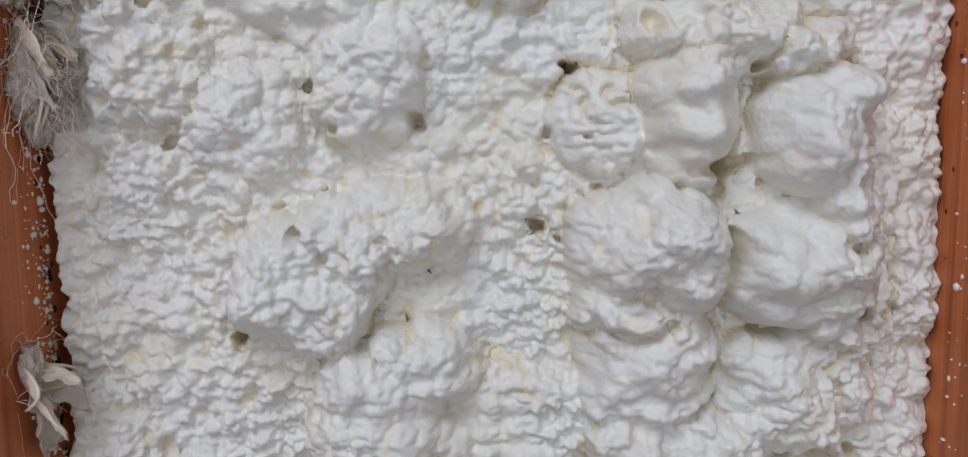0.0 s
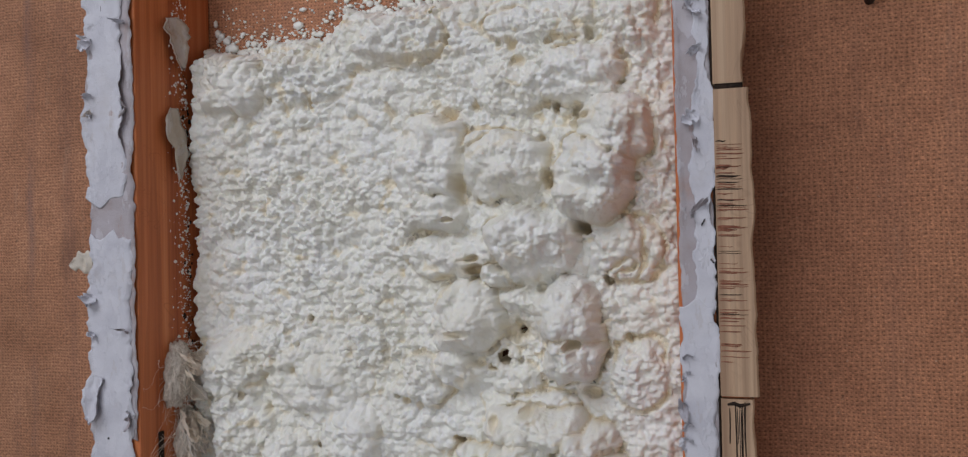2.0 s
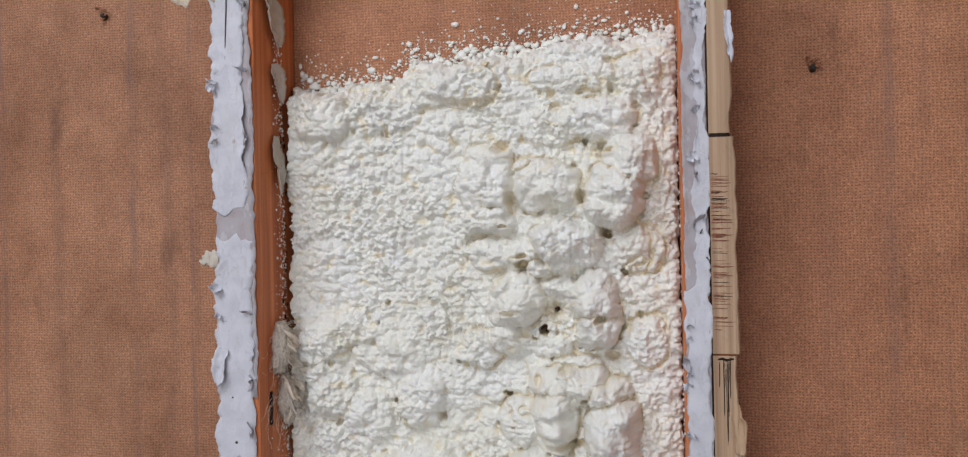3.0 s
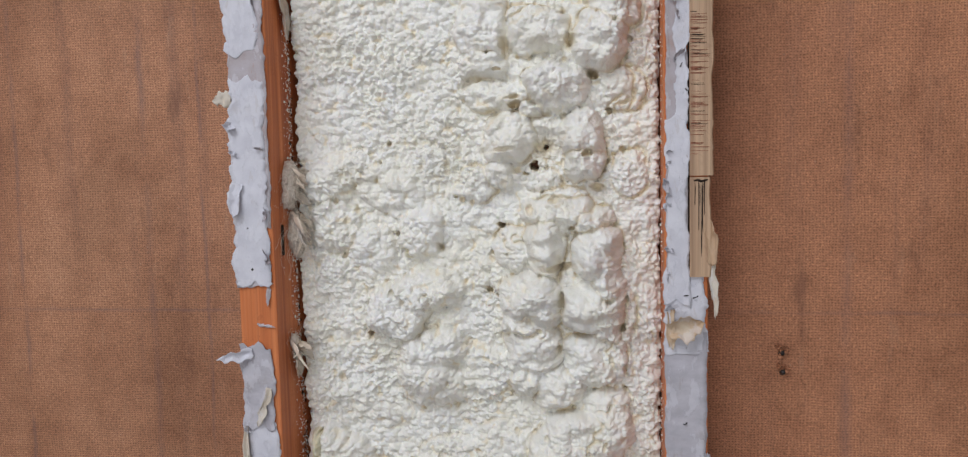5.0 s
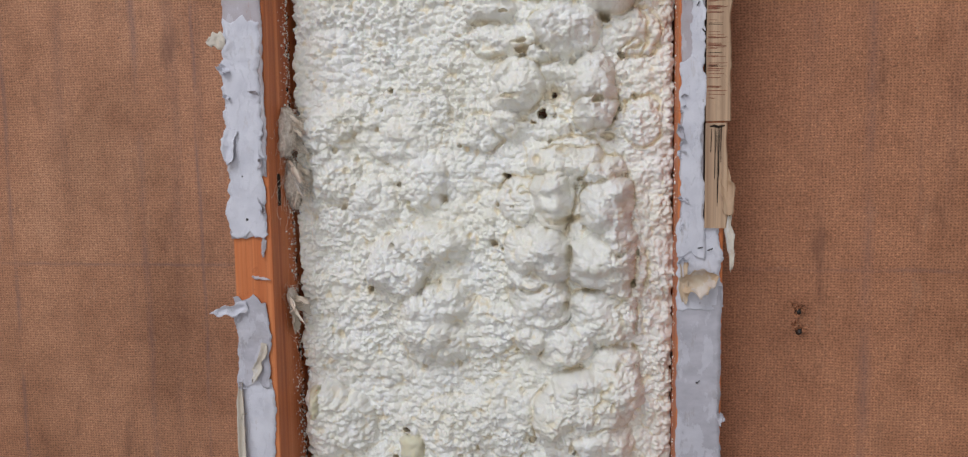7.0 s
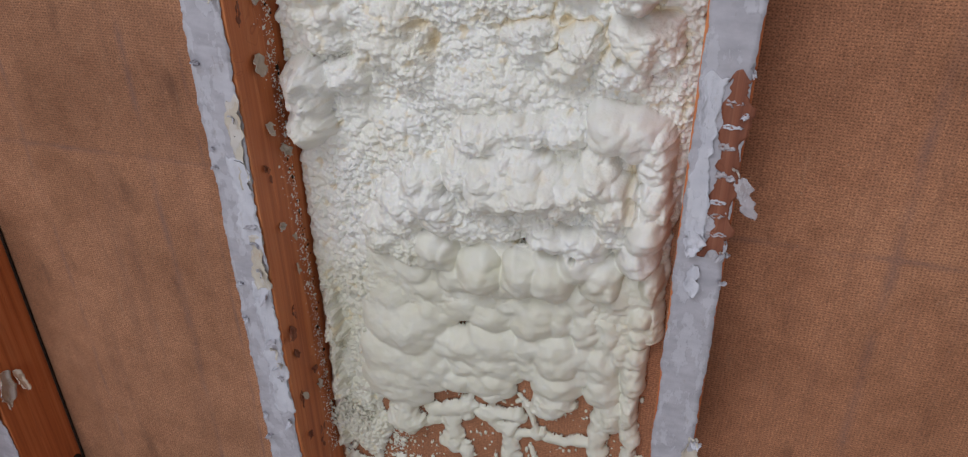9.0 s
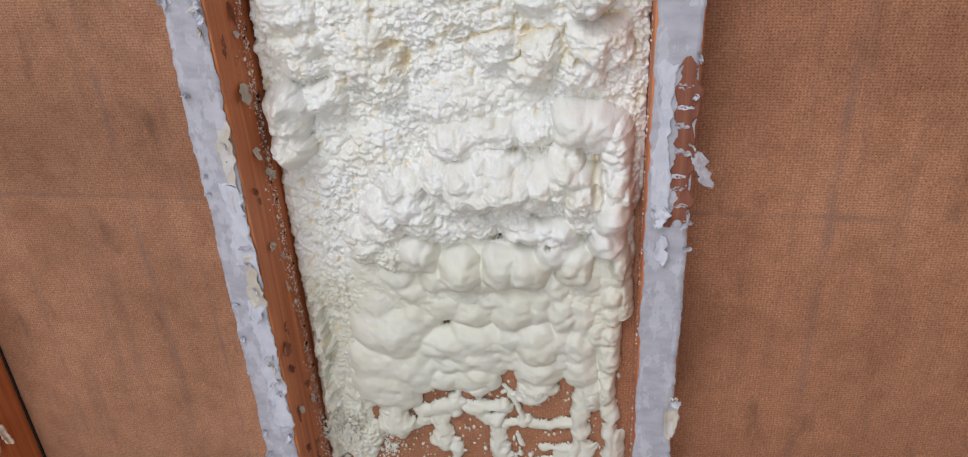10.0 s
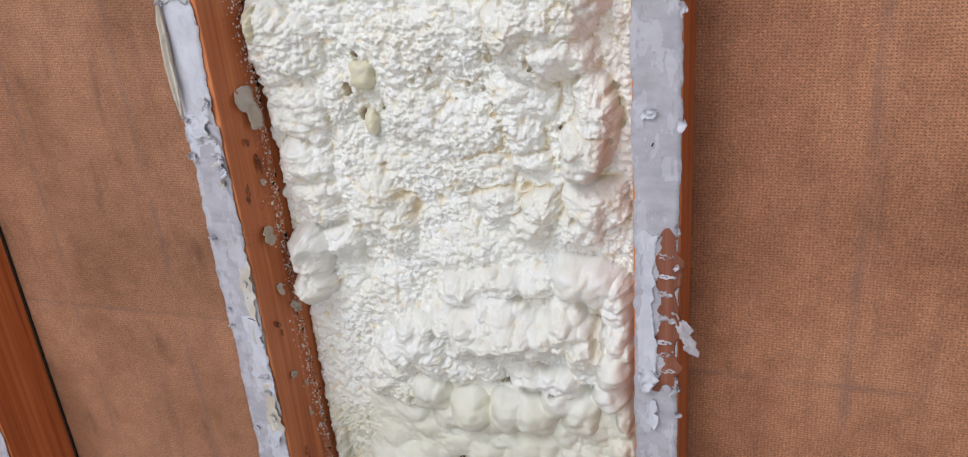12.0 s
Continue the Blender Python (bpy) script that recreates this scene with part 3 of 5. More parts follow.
lump(0.083, 0.899, 0.020, 0.024, 0.020, 0.35)
lump(0.041, 0.919, 0.032, 0.017, 0.019, 0.35)
lump(0.111, 0.913, 0.019, 0.030, 0.022, 0.3)
lump(0.128, 0.891, 0.018, 0.031, 0.022, 0.3)
lump(-0.008, 0.907, 0.022, 0.022, 0.017, 0.4)
lump(-0.049, 0.877, 0.024, 0.030, 0.019, 0.4)
lump(-0.037, 0.856, 0.019, 0.026, 0.016, 0.45)
lump(-0.075, 0.855, 0.025, 0.031, 0.017, 0.6)
lump(-0.093, 0.826, 0.022, 0.027, 0.013, 0.7)
lump(-0.070, 0.813, 0.021, 0.022, 0.012, 0.7)
lump(0.016, 0.848, 0.022, 0.018, 0.012, 0.6)
lump(-0.018, 0.842, 0.022, 0.017, 0.011, 0.6)
lump(0.056, 0.861, 0.021, 0.015, 0.012, 0.5)
lump(0.074, 0.847, 0.026, 0.016, 0.018, 0.2)
lump(0.102, 0.845, 0.021, 0.019, 0.018, 0.2)
lump(0.127, 0.862, 0.018, 0.017, 0.014, 0.35)
lump(0.154, 0.870, 0.018, 0.025, 0.026, 0.12)
lump(0.150, 0.841, 0.017, 0.022, 0.024, 0.12)
lump(0.005, 0.869, 0.026, 0.014, 0.010, 0.7)
lump(0.069, 0.878, 0.028, 0.012, 0.010, 0.7)
lump(-0.065, 0.904, 0.021, 0.019, 0.008, 0.8)
# smooth creamy lobes
lump(-0.042, 0.811, 0.022, 0.021, 0.019, 0.06)
lump(-0.067, 0.784, 0.024, 0.024, 0.017, 0.06)
lump(-0.056, 0.763, 0.024, 0.024, 0.015, 0.06)
lump(-0.024, 0.782, 0.023, 0.024, 0.019, 0.06)
lump(0.001, 0.795, 0.021, 0.024, 0.018, 0.06)
lump(0.023, 0.785, 0.021, 0.023, 0.019, 0.06)
lump(0.044, 0.801, 0.020, 0.025, 0.018, 0.06)
lump(0.070, 0.799, 0.022, 0.026, 0.019, 0.06)
lump(0.099, 0.822, 0.021, 0.022, 0.018, 0.06)
lump(0.119, 0.807, 0.018, 0.025, 0.017, 0.06)
lump(0.134, 0.783, 0.015, 0.027, 0.015, 0.08)
lump(0.099, 0.775, 0.019, 0.030, 0.016, 0.06)
lump(-0.099, 0.741, 0.028, 0.031, 0.015, 0.08)
lump(-0.085, 0.706, 0.040, 0.038, 0.021, 0.05)
lump(-0.054, 0.723, 0.026, 0.023, 0.015, 0.06)
lump(-0.020, 0.740, 0.024, 0.022, 0.014, 0.07)
lump(0.009, 0.736, 0.025, 0.022, 0.016, 0.06)
lump(0.035, 0.755, 0.021, 0.019, 0.014, 0.06)
lump(0.057, 0.743, 0.026, 0.032, 0.020, 0.06)
lump(0.080, 0.750, 0.020, 0.029, 0.017, 0.06)
lump(0.106, 0.742, 0.018, 0.033, 0.017, 0.06)
lump(0.128, 0.738, 0.018, 0.032, 0.015, 0.06)
lump(-0.103, 0.661, 0.035, 0.036, 0.018, 0.05)
lump(-0.072, 0.657, 0.031, 0.035, 0.017, 0.05)
lump(-0.042, 0.688, 0.023, 0.023, 0.014, 0.07)
lump(-0.019, 0.687, 0.025, 0.024, 0.017, 0.06)
lump(0.010, 0.697, 0.028, 0.023, 0.016, 0.06)
lump(0.033, 0.695, 0.022, 0.022, 0.013, 0.07)
lump(0.054, 0.707, 0.021, 0.020, 0.015, 0.06)
lump(-0.052, 0.647, 0.023, 0.023, 0.013, 0.06)
lump(-0.023, 0.661, 0.020, 0.016, 0.013, 0.06)
lump(0.008, 0.668, 0.028, 0.022, 0.014, 0.06)
lump(0.032, 0.674, 0.015, 0.014, 0.010, 0.08)
lump(0.078, 0.698, 0.026, 0.030, 0.019, 0.05)
lump(0.101, 0.702, 0.018, 0.022, 0.014, 0.06)
lump(0.123, 0.697, 0.019, 0.024, 0.015, 0.06)
lump(0.141, 0.716, 0.014, 0.025, 0.014, 0.08)
lump(-0.149, 0.539, 0.035, 0.027, 0.010, 0.8)
lump(0.164, 0.812, 0.010, 0.017, 0.018, 0.08)
lump(0.162, 0.787, 0.010, 0.014, 0.016, 0.08)
lump(0.158, 0.765, 0.013, 0.014, 0.018, 0.08)
lump(0.157, 0.738, 0.012, 0.014, 0.016, 0.08)
lump(0.156, 0.714, 0.013, 0.016, 0.017, 0.08)
lump(0.156, 0.682, 0.012, 0.026, 0.015, 0.08)
lump(0.155, 0.639, 0.009, 0.029, 0.013, 0.08)
drip(0.154, 0.621, 0.169, 0.477, 0.0110, 0.013)
lump(-0.102, 0.633, 0.037, 0.039, 0.017, 0.06)
lump(-0.091, 0.612, 0.029, 0.029, 0.015, 0.06)
lump(-0.064, 0.635, 0.022, 0.023, 0.013, 0.06)
lump(-0.030, 0.636, 0.022, 0.018, 0.012, 0.06)
lump(0.007, 0.642, 0.026, 0.023, 0.013, 0.06)
lump(0.030, 0.659, 0.014, 0.014, 0.008, 0.06)
lump(0.078, 0.659, 0.026, 0.025, 0.017, 0.06)
lump(0.054, 0.672, 0.020, 0.018, 0.011, 0.06)
lump(0.102, 0.676, 0.015, 0.016, 0.011, 0.06)
lump(0.125, 0.662, 0.018, 0.028, 0.014, 0.06)
lump(0.138, 0.625, 0.012, 0.025, 0.012, 0.06)
# yellowed drops
lump(-0.073, 1.153, 0.011, 0.013, 0.009, 0.05, yellow=True)
lump(-0.071, 1.106, 0.007, 0.011, 0.008, 0.05, yellow=True)
lump(-0.165, 1.198, 0.007, 0.021, 0.019, 0.05, yellow=True)
lump(-0.064, 1.404, 0.006, 0.009, 0.006, 0.05, yellow=True)
# runs and smears
drip(-0.093, 0.629, -0.094, 0.562, 0.0205, 0.018)
drip(0.076, 0.657, 0.076, 0.632, 0.0240, 0.020)
drip(0.004, 0.636, 0.006, 0.626, 0.0180, 0.014)
drip(0.131, 0.640, 0.125, 0.565, 0.0120, 0.014)
drip(0.125, 0.565, 0.118, 0.524, 0.0075, 0.010)
drip(-0.060, 0.580, -0.022, 0.595, 0.0125, 0.010)
drip(-0.022, 0.608, -0.021, 0.583, 0.0100, 0.009)
drip(-0.004, 0.588, 0.035, 0.597, 0.0110, 0.010)
drip(0.038, 0.627, 0.051, 0.612, 0.0030, 0.005)
drip(0.051, 0.612, 0.058, 0.573, 0.0065, 0.008)
drip(0.041, 0.566, 0.065, 0.580, 0.0080, 0.008)
drip(0.071, 0.572, 0.119, 0.576, 0.0085, 0.009)
drip(-0.039, 0.572, -0.038, 0.532, 0.0140, 0.010)
drip(-0.038, 0.532, -0.023, 0.523, 0.0100, 0.008)
drip(-0.023, 0.535, -0.028, 0.482, 0.0070, 0.008)
drip(0.010, 0.581, 0.028, 0.570, 0.0100, 0.009)
drip(0.028, 0.575, 0.032, 0.516, 0.0110, 0.010)
drip(0.032, 0.516, 0.026, 0.474, 0.0140, 0.011)
drip(0.021, 0.482, 0.044, 0.474, 0.0090, 0.009)
drip(-0.104, 0.490, -0.116, 0.463, 0.0095, 0.008)
drip(-0.106, 0.463, -0.062, 0.464, 0.0115, 0.009)
drip(-0.062, 0.475, -0.053, 0.441, 0.0130, 0.009)
drip(-0.135, 0.492, -0.147, 0.436, 0.0075, 0.008)
drip(-0.166, 0.472, -0.160, 0.402, 0.0110, 0.010)
drip(-0.018, 0.456, -0.015, 0.432, 0.0080, 0.007)
drip(0.086, 0.507, 0.083, 0.452, 0.0155, 0.011)
drip(0.106, 0.533, 0.100, 0.497, 0.0105, 0.009)
drip(0.132, 0.545, 0.127, 0.463, 0.0120, 0.011)
drip(0.080, 0.534, 0.113, 0.537, 0.0060, 0.007)
drip(-0.072, 0.556, -0.059, 0.567, 0.0075, 0.007)
drip(0.053, 0.550, 0.055, 0.539, 0.0040, 0.005)
drip(-0.119, 0.415, -0.077, 0.420, 0.0115, 0.008)
# bead along the stud
drip(-0.168, 0.762, -0.166, 0.679, 0.0130, 0.028, rough=0.95)
drip(-0.166, 0.679, -0.170, 0.596, 0.0120, 0.025, rough=0.95)
drip(-0.170, 0.596, -0.176, 0.514, 0.0120, 0.021, rough=0.95)
drip(-0.132, 0.774, -0.135, 0.657, 0.0180, 0.014, rough=0.95)
drip(-0.135, 0.657, -0.146, 0.520, 0.0200, 0.012, rough=0.95)
drip(-0.176, 0.535, -0.139, 0.511, 0.0190, 0.012, rough=0.95)
# lowest runs
drip(0.140, 0.455, 0.142, 0.385, 0.0120, 0.010)
drip(0.105, 0.470, 0.104, 0.400, 0.0100, 0.009)
drip(0.060, 0.460, 0.061, 0.405, 0.0130, 0.010)
drip(0.010, 0.455, 0.012, 0.410, 0.0090, 0.008)
drip(-0.035, 0.470, -0.036, 0.430, 0.0080, 0.007)
drip(-0.090, 0.460, -0.088, 0.415, 0.0100, 0.008)
drip(-0.150, 0.470, -0.148, 0.400, 0.0110, 0.009)
drip(0.168, 0.560, 0.170, 0.380, 0.0130, 0.013)


# thin smears and splats on the bare board
smear = 0.55 * gradient_noise(gx * 1.0, gz * 0.75, 0.020, 201) + 0.45 * gradient_noise(gx, gz, 0.0085, 203)
smear = np.where((gz < 0.64) & (gx > -0.13 + 0.02 * smear), smear - 0.40 - 0.9 * smoothstep(0.56, 0.64, gz) + 0.10 * smoothstep(0.50, 0.44, gz), -1)
everywhere = (slice(None), slice(None))
raised(everywhere, np.where(smear > 0, 0.0025 + 0.0055 * np.clip(smear / 0.25, 0, 1) ** 0.5, -1), 0.08, "drip", 0.003)

# fade to nothing at the studs, the upper edge, and inside open pits
gap_l = 0.0012 + 0.0016 * value_noise(gx * 0, gz, 0.006, 21) + 0.0015 * value_noise(gx * 0, gz, 0.03, 22)
gap_r = 0.0006 + 0.0014 * value_noise(gx * 0, gz, 0.005, 23) + 0.0010 * value_noise(gx * 0, gz, 0.02, 24)
height *= np.clip((gx + 0.184 - gap_l) / (0.005 + 0.007 * smoothstep(1.0, 0.9, gz)), 0, 1) ** 0.40
height *= 0.74 + 0.26 * np.clip((0.184 - gap_r - gx) / 0.012, 0, 1) ** 0.5
lower = smoothstep(1.0, 0.86, gz)
crack = 0.0045 + 0.0025 * value_noise(gx * 0, gz, 0.022, 26) + 0.0012 * value_noise(gx * 0, gz, 0.007, 27)
height *= 1 - lower * (1 - np.clip((0.184 - crack - gx) / 0.010, 0, 1) ** 0.45)
height *= np.clip((top_edge - gz) / 0.016, 0, 1) ** 0.5


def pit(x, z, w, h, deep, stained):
    """An open bubble or hole in the foam, its inside tinted yellow."""
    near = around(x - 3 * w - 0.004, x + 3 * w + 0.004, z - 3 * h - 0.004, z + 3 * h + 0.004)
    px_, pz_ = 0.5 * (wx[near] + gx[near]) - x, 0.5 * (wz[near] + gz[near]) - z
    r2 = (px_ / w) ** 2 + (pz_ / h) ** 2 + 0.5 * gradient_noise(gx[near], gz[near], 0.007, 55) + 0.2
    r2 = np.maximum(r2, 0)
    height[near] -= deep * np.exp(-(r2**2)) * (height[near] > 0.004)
    yellow_amt[near] = np.maximum(yellow_amt[near], np.exp(-(r2 / 1.9)) * stained)


pit(0.063, 1.486, 0.0025, 0.0035, 0.060, 1)
pit(0.074, 1.503, 0.0100, 0.0065, 0.012, 0.5)
pit(0.073, 1.503, 0.0015, 0.0015, 0.040, 1)
pit(0.115, 1.498, 0.0040, 0.0025, 0.016, 1)
pit(0.119, 1.571, 0.0050, 0.0025, 0.020, 0.8)
pit(0.027, 1.427, 0.0025, 0.0015, 0.035, 1)
pit(0.059, 1.443, 0.0040, 0.0045, 0.014, 0.8)
pit(0.083, 1.454, 0.0040, 0.0025, 0.014, 0.8)
pit(0.136, 1.535, 0.0020, 0.0030, 0.014, 0.8)
pit(0.123, 1.464, 0.0050, 0.0035, 0.010, 0.6)
pit(0.043, 1.552, 0.0060, 0.0020, 0.012, 0.7)
pit(0.055, 1.477, 0.0020, 0.0010, 0.020, 1)
pit(0.033, 1.502, 0.0095, 0.0020, 0.008, 0.5)
pit(0.029, 1.577, 0.0035, 0.0010, 0.010, 0.8)
pit(0.100, 1.425, 0.0025, 0.0015, 0.016, 0.8)
pit(0.099, 1.604, 0.0040, 0.0060, 0.022, 0.9)
pit(0.119, 1.569, 0.0045, 0.0020, 0.025, 0.9)
pit(0.038, 1.602, 0.0035, 0.0080, 0.018, 0.9)
pit(0.045, 1.544, 0.0050, 0.0030, 0.018, 0.9)
pit(0.026, 1.650, 0.0055, 0.0050, 0.009, 0.8)
pit(0.122, 1.645, 0.0055, 0.0020, 0.012, 0.8)
pit(-0.000, 1.694, 0.0215, 0.0030, 0.005, 0.5)
pit(0.085, 1.388, 0.0130, 0.0030, 0.014, 0.8)
pit(0.086, 1.386, 0.0030, 0.0110, 0.014, 0.7)
pit(-0.105, 1.316, 0.0035, 0.0030, 0.040, 0.9)
pit(0.018, 1.363, 0.0025, 0.0025, 0.030, 0.8)
pit(0.089, 1.355, 0.0025, 0.0085, 0.018, 0.7)
pit(0.146, 1.328, 0.0020, 0.0030, 0.020, 0.8)
pit(0.084, 1.306, 0.0025, 0.0050, 0.016, 0.8)
pit(-0.078, 1.170, 0.0030, 0.0020, 0.050, 0.9)
pit(-0.088, 1.141, 0.0025, 0.0050, 0.030, 1)
pit(-0.078, 1.112, 0.0025, 0.0060, 0.030, 1)
pit(0.140, 0.905, 0.0040, 0.0205, 0.014, 0.9)
pit(-0.049, 1.035, 0.0090, 0.0035, 0.010, 0.7)
pit(-0.038, 1.020, 0.0040, 0.0100, 0.010, 0.7)
pit(0.076, 1.046, 0.0045, 0.0025, 0.012, 0.7)
pit(0.037, 0.834, 0.0175, 0.0020, 0.030, 0.2)
pit(0.094, 0.832, 0.0030, 0.0035, 0.020, 0.5)

# creases between the lobes, cut a little deeper and tinted yellow
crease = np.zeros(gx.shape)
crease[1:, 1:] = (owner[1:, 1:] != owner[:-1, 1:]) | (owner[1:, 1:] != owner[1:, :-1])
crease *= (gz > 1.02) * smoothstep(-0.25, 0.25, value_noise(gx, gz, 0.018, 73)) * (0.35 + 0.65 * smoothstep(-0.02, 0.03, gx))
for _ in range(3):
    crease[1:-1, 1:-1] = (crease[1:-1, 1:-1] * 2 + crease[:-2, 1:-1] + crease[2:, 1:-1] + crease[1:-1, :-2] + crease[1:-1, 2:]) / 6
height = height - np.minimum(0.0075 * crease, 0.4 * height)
yellow_amt = np.maximum(yellow_amt, np.clip(1.3 * crease, 0, 0.7))

# small deep pinholes where lobes meet, tinted yellow around each
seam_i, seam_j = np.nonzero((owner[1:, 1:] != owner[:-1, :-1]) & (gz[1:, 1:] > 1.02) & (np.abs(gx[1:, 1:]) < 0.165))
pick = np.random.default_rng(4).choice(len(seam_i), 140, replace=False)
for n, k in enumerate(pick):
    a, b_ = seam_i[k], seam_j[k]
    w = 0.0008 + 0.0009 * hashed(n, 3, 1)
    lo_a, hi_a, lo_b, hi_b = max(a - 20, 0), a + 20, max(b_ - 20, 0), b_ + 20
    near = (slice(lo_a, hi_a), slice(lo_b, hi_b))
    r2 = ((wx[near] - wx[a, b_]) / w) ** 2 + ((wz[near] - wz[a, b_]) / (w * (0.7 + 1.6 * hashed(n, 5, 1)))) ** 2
    yellow_amt[near] = np.maximum(yellow_amt[near], np.exp(-r2 / 1.6) * (0.3 + 0.5 * hashed(n, 9, 1)))
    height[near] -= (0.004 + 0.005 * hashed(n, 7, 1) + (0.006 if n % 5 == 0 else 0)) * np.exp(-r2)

# wrinkles and popcorn beads, pushed out along the surface
gy_, gx_ = np.gradient(height, STEP)
nrm = np.stack([gx_, np.ones_like(gx_), gy_], -1)
soft = nrm.copy()
soft[..., 0] = np.clip(soft[..., 0], -1.2, 1.2)
soft[..., 2] = np.clip(soft[..., 2], -1.2, 1.2)
soft /= np.linalg.norm(soft, axis=-1, keepdims=True)
kx = gx + 0.0016 * gradient_noise(gx, gz, 0.014, 31)
kz = gz + 0.0016 * gradient_noise(gx, gz, 0.014, 34)
fine_zone = smoothstep(-0.3, 0.4, soft_fractal(gx, gz, 0.06, 61))
b1 = pebbles(kx, kz, 0.0092, 0.0084, 41, 18.0, 0.6)
b2 = pebbles(kx, kz, 0.0054, 0.0050, 47, 18.0, 0.6)
b3 = pebbles(gx, gz, 0.0033, 0.0030, 53, 14.0, 0.6)
swell = 0.0050 * (b1 - 0.62) + 0.0047 * (0.6 + 0.6 * fine_zone) * (b2 - 0.62) + 0.0030 * (0.5 + 0.8 * fine_zone) * (b3 - 0.62)
# valleys between the larger beads get some yellow, in patches
yellow_amt = np.maximum(yellow_amt, 0.45 * smoothstep(0.36, 0.22, b1) * smoothstep(0.0, 0.4, gradient_noise(gx, gz, 0.014, 71)))
thin = np.clip(height / 0.012, 0, 1)
swell = swell * rough * (0.25 + 0.75 * thin)
swell += (1 - rough) * thin * (0.0020 * (pebbles(wx, wz, 0.021, 0.018, 83, 6.0) - 0.6) + 0.0007 * gradient_noise(gx, gz, 0.009, 81))
solid = height > 0.0012
px = gx - 0.6 * soft[..., 0] * swell
py = -(height + soft[..., 1] * swell)
pz = gz - 0.6 * soft[..., 2] * swell
px = np.clip(px, -0.1838, 0.1838)
py = np.minimum(py, -0.0004)

foam = tagged(empty("spray_foam", (0, 0, 0.36)), "lumpy off-white expanded spray foam filling the stud bay", "spray foam")
rows_n, cols_n = gx.shape
idx = np.arange(rows_n * cols_n).reshape(rows_n, cols_n)
quads = np.stack([idx[:-1, :-1], idx[:-1, 1:], idx[1:, 1:], idx[1:, :-1]], -1).reshape(-1, 4)
keep = solid.ravel()[quads].sum(1) >= 3
quads = quads[keep]
who = owner.ravel()[quads[:, 0]]
points = np.stack([px, py, pz - 0.36], -1).reshape(-1, 3)
# each lobe, run and patch becomes a piece of its own
cell_of = np.full((rows_n - 1) * (cols_n - 1), -1)
cell_of[np.nonzero(keep)[0]] = np.arange(len(quads))
cell_of = cell_of.reshape(rows_n - 1, cols_n - 1)
pairs = np.concatenate([np.stack([cell_of[:, :-1].ravel(), cell_of[:, 1:].ravel()], 1), np.stack([cell_of[:-1].ravel(), cell_of[1:].ravel()], 1)])
pairs = pairs[(pairs >= 0).all(1)]
pairs = pairs[who[pairs[:, 0]] == who[pairs[:, 1]]]
root = np.arange(len(quads))
while True:
    a, b_ = root[pairs[:, 0]], root[pairs[:, 1]]
    if (a == b_).all():
        break
    np.minimum.at(root, np.maximum(a, b_), np.minimum(a, b_))
    while (root[root] != root).any():
        root = root[root]
ids, piece, count_of = np.unique(root, return_inverse=True, return_counts=True)
piece = np.where(count_of[piece] < 70, -1, piece)
order = np.argsort(piece, kind="stable")
bounds = np.flatnonzero(np.diff(piece[order])) + 1
biggest = np.argmax(np.where(who[ids] == 0, count_of, 0))
for group_q in np.split(order, bounds):
    n, q, k = piece[group_q[0]], quads[group_q], who[group_q[0]]
    kind_name = "foam_bit" if n < 0 else KIND[k] if k or n == biggest else "foam_patch"
    used, inv = np.unique(q, return_inverse=True)
    me = bpy.data.meshes.new(kind_name)
    me.vertices.add(len(used))
    me.vertices.foreach_set("co", points[used].astype(np.float32).ravel())
    me.loops.add(q.size)
    me.loops.foreach_set("vertex_index", inv.astype(np.int32).ravel())
    me.polygons.add(len(q))
    me.polygons.foreach_set("loop_start", np.arange(0, q.size, 4, dtype=np.int32))
    me.polygons.foreach_set("use_smooth", np.ones(len(q), bool))
    me.update(calc_edges=True)
    for attr, field in (("hollow_yellow", yellow_amt * rough), ("grain", rough)):
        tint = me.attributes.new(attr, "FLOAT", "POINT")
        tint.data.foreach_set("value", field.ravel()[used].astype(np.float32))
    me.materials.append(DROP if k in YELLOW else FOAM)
    ob = new(kind_name, me)
    ob.parent = foam
    if n < 0:
        tagged(ob, "small foam bits between the lobes", kind="stuff")
    elif k in YELLOW:
        tagged(ob, "yellowed glossy drop of foam")
    elif kind_name == "foam_base":
        tagged(ob, "fine-grained popcorn foam skin")
    elif kind_name == "drip":
        tagged(ob, "smooth creamy run of foam")


# loose crumbs and specks
def bead_cloud(places, sizes, squash, rng):
    bm_t = bmesh.new()
    bmesh.ops.create_icosphere(bm_t, subdivisions=1, radius=1)
    bm_t.verts.ensure_lookup_table()
    tv = np.array([v.co[:] for v in bm_t.verts])
    tf = np.array([[v.index for v in f.verts] for f in bm_t.faces])
    bm_t.free()
    vs, fs = [], []
    for n, (c, s) in enumerate(zip(places, sizes)):
        k = s * (1 + 0.25 * rng.standard_normal(3))
        vs.append(tv * np.clip(k, s * 0.5, s * 1.8) * squash + np.array(c))
        fs.append(tf + n * len(tv))
    return np.concatenate(vs), np.concatenate(fs)


rng = np.random.default_rng(5)


def top_of(x):
    return 1.716 + 0.020 * float(smoothstep(-0.085, -0.055, np.float64(x))) + 0.014 * float(smoothstep(-0.06, 0.15, np.float64(x)))


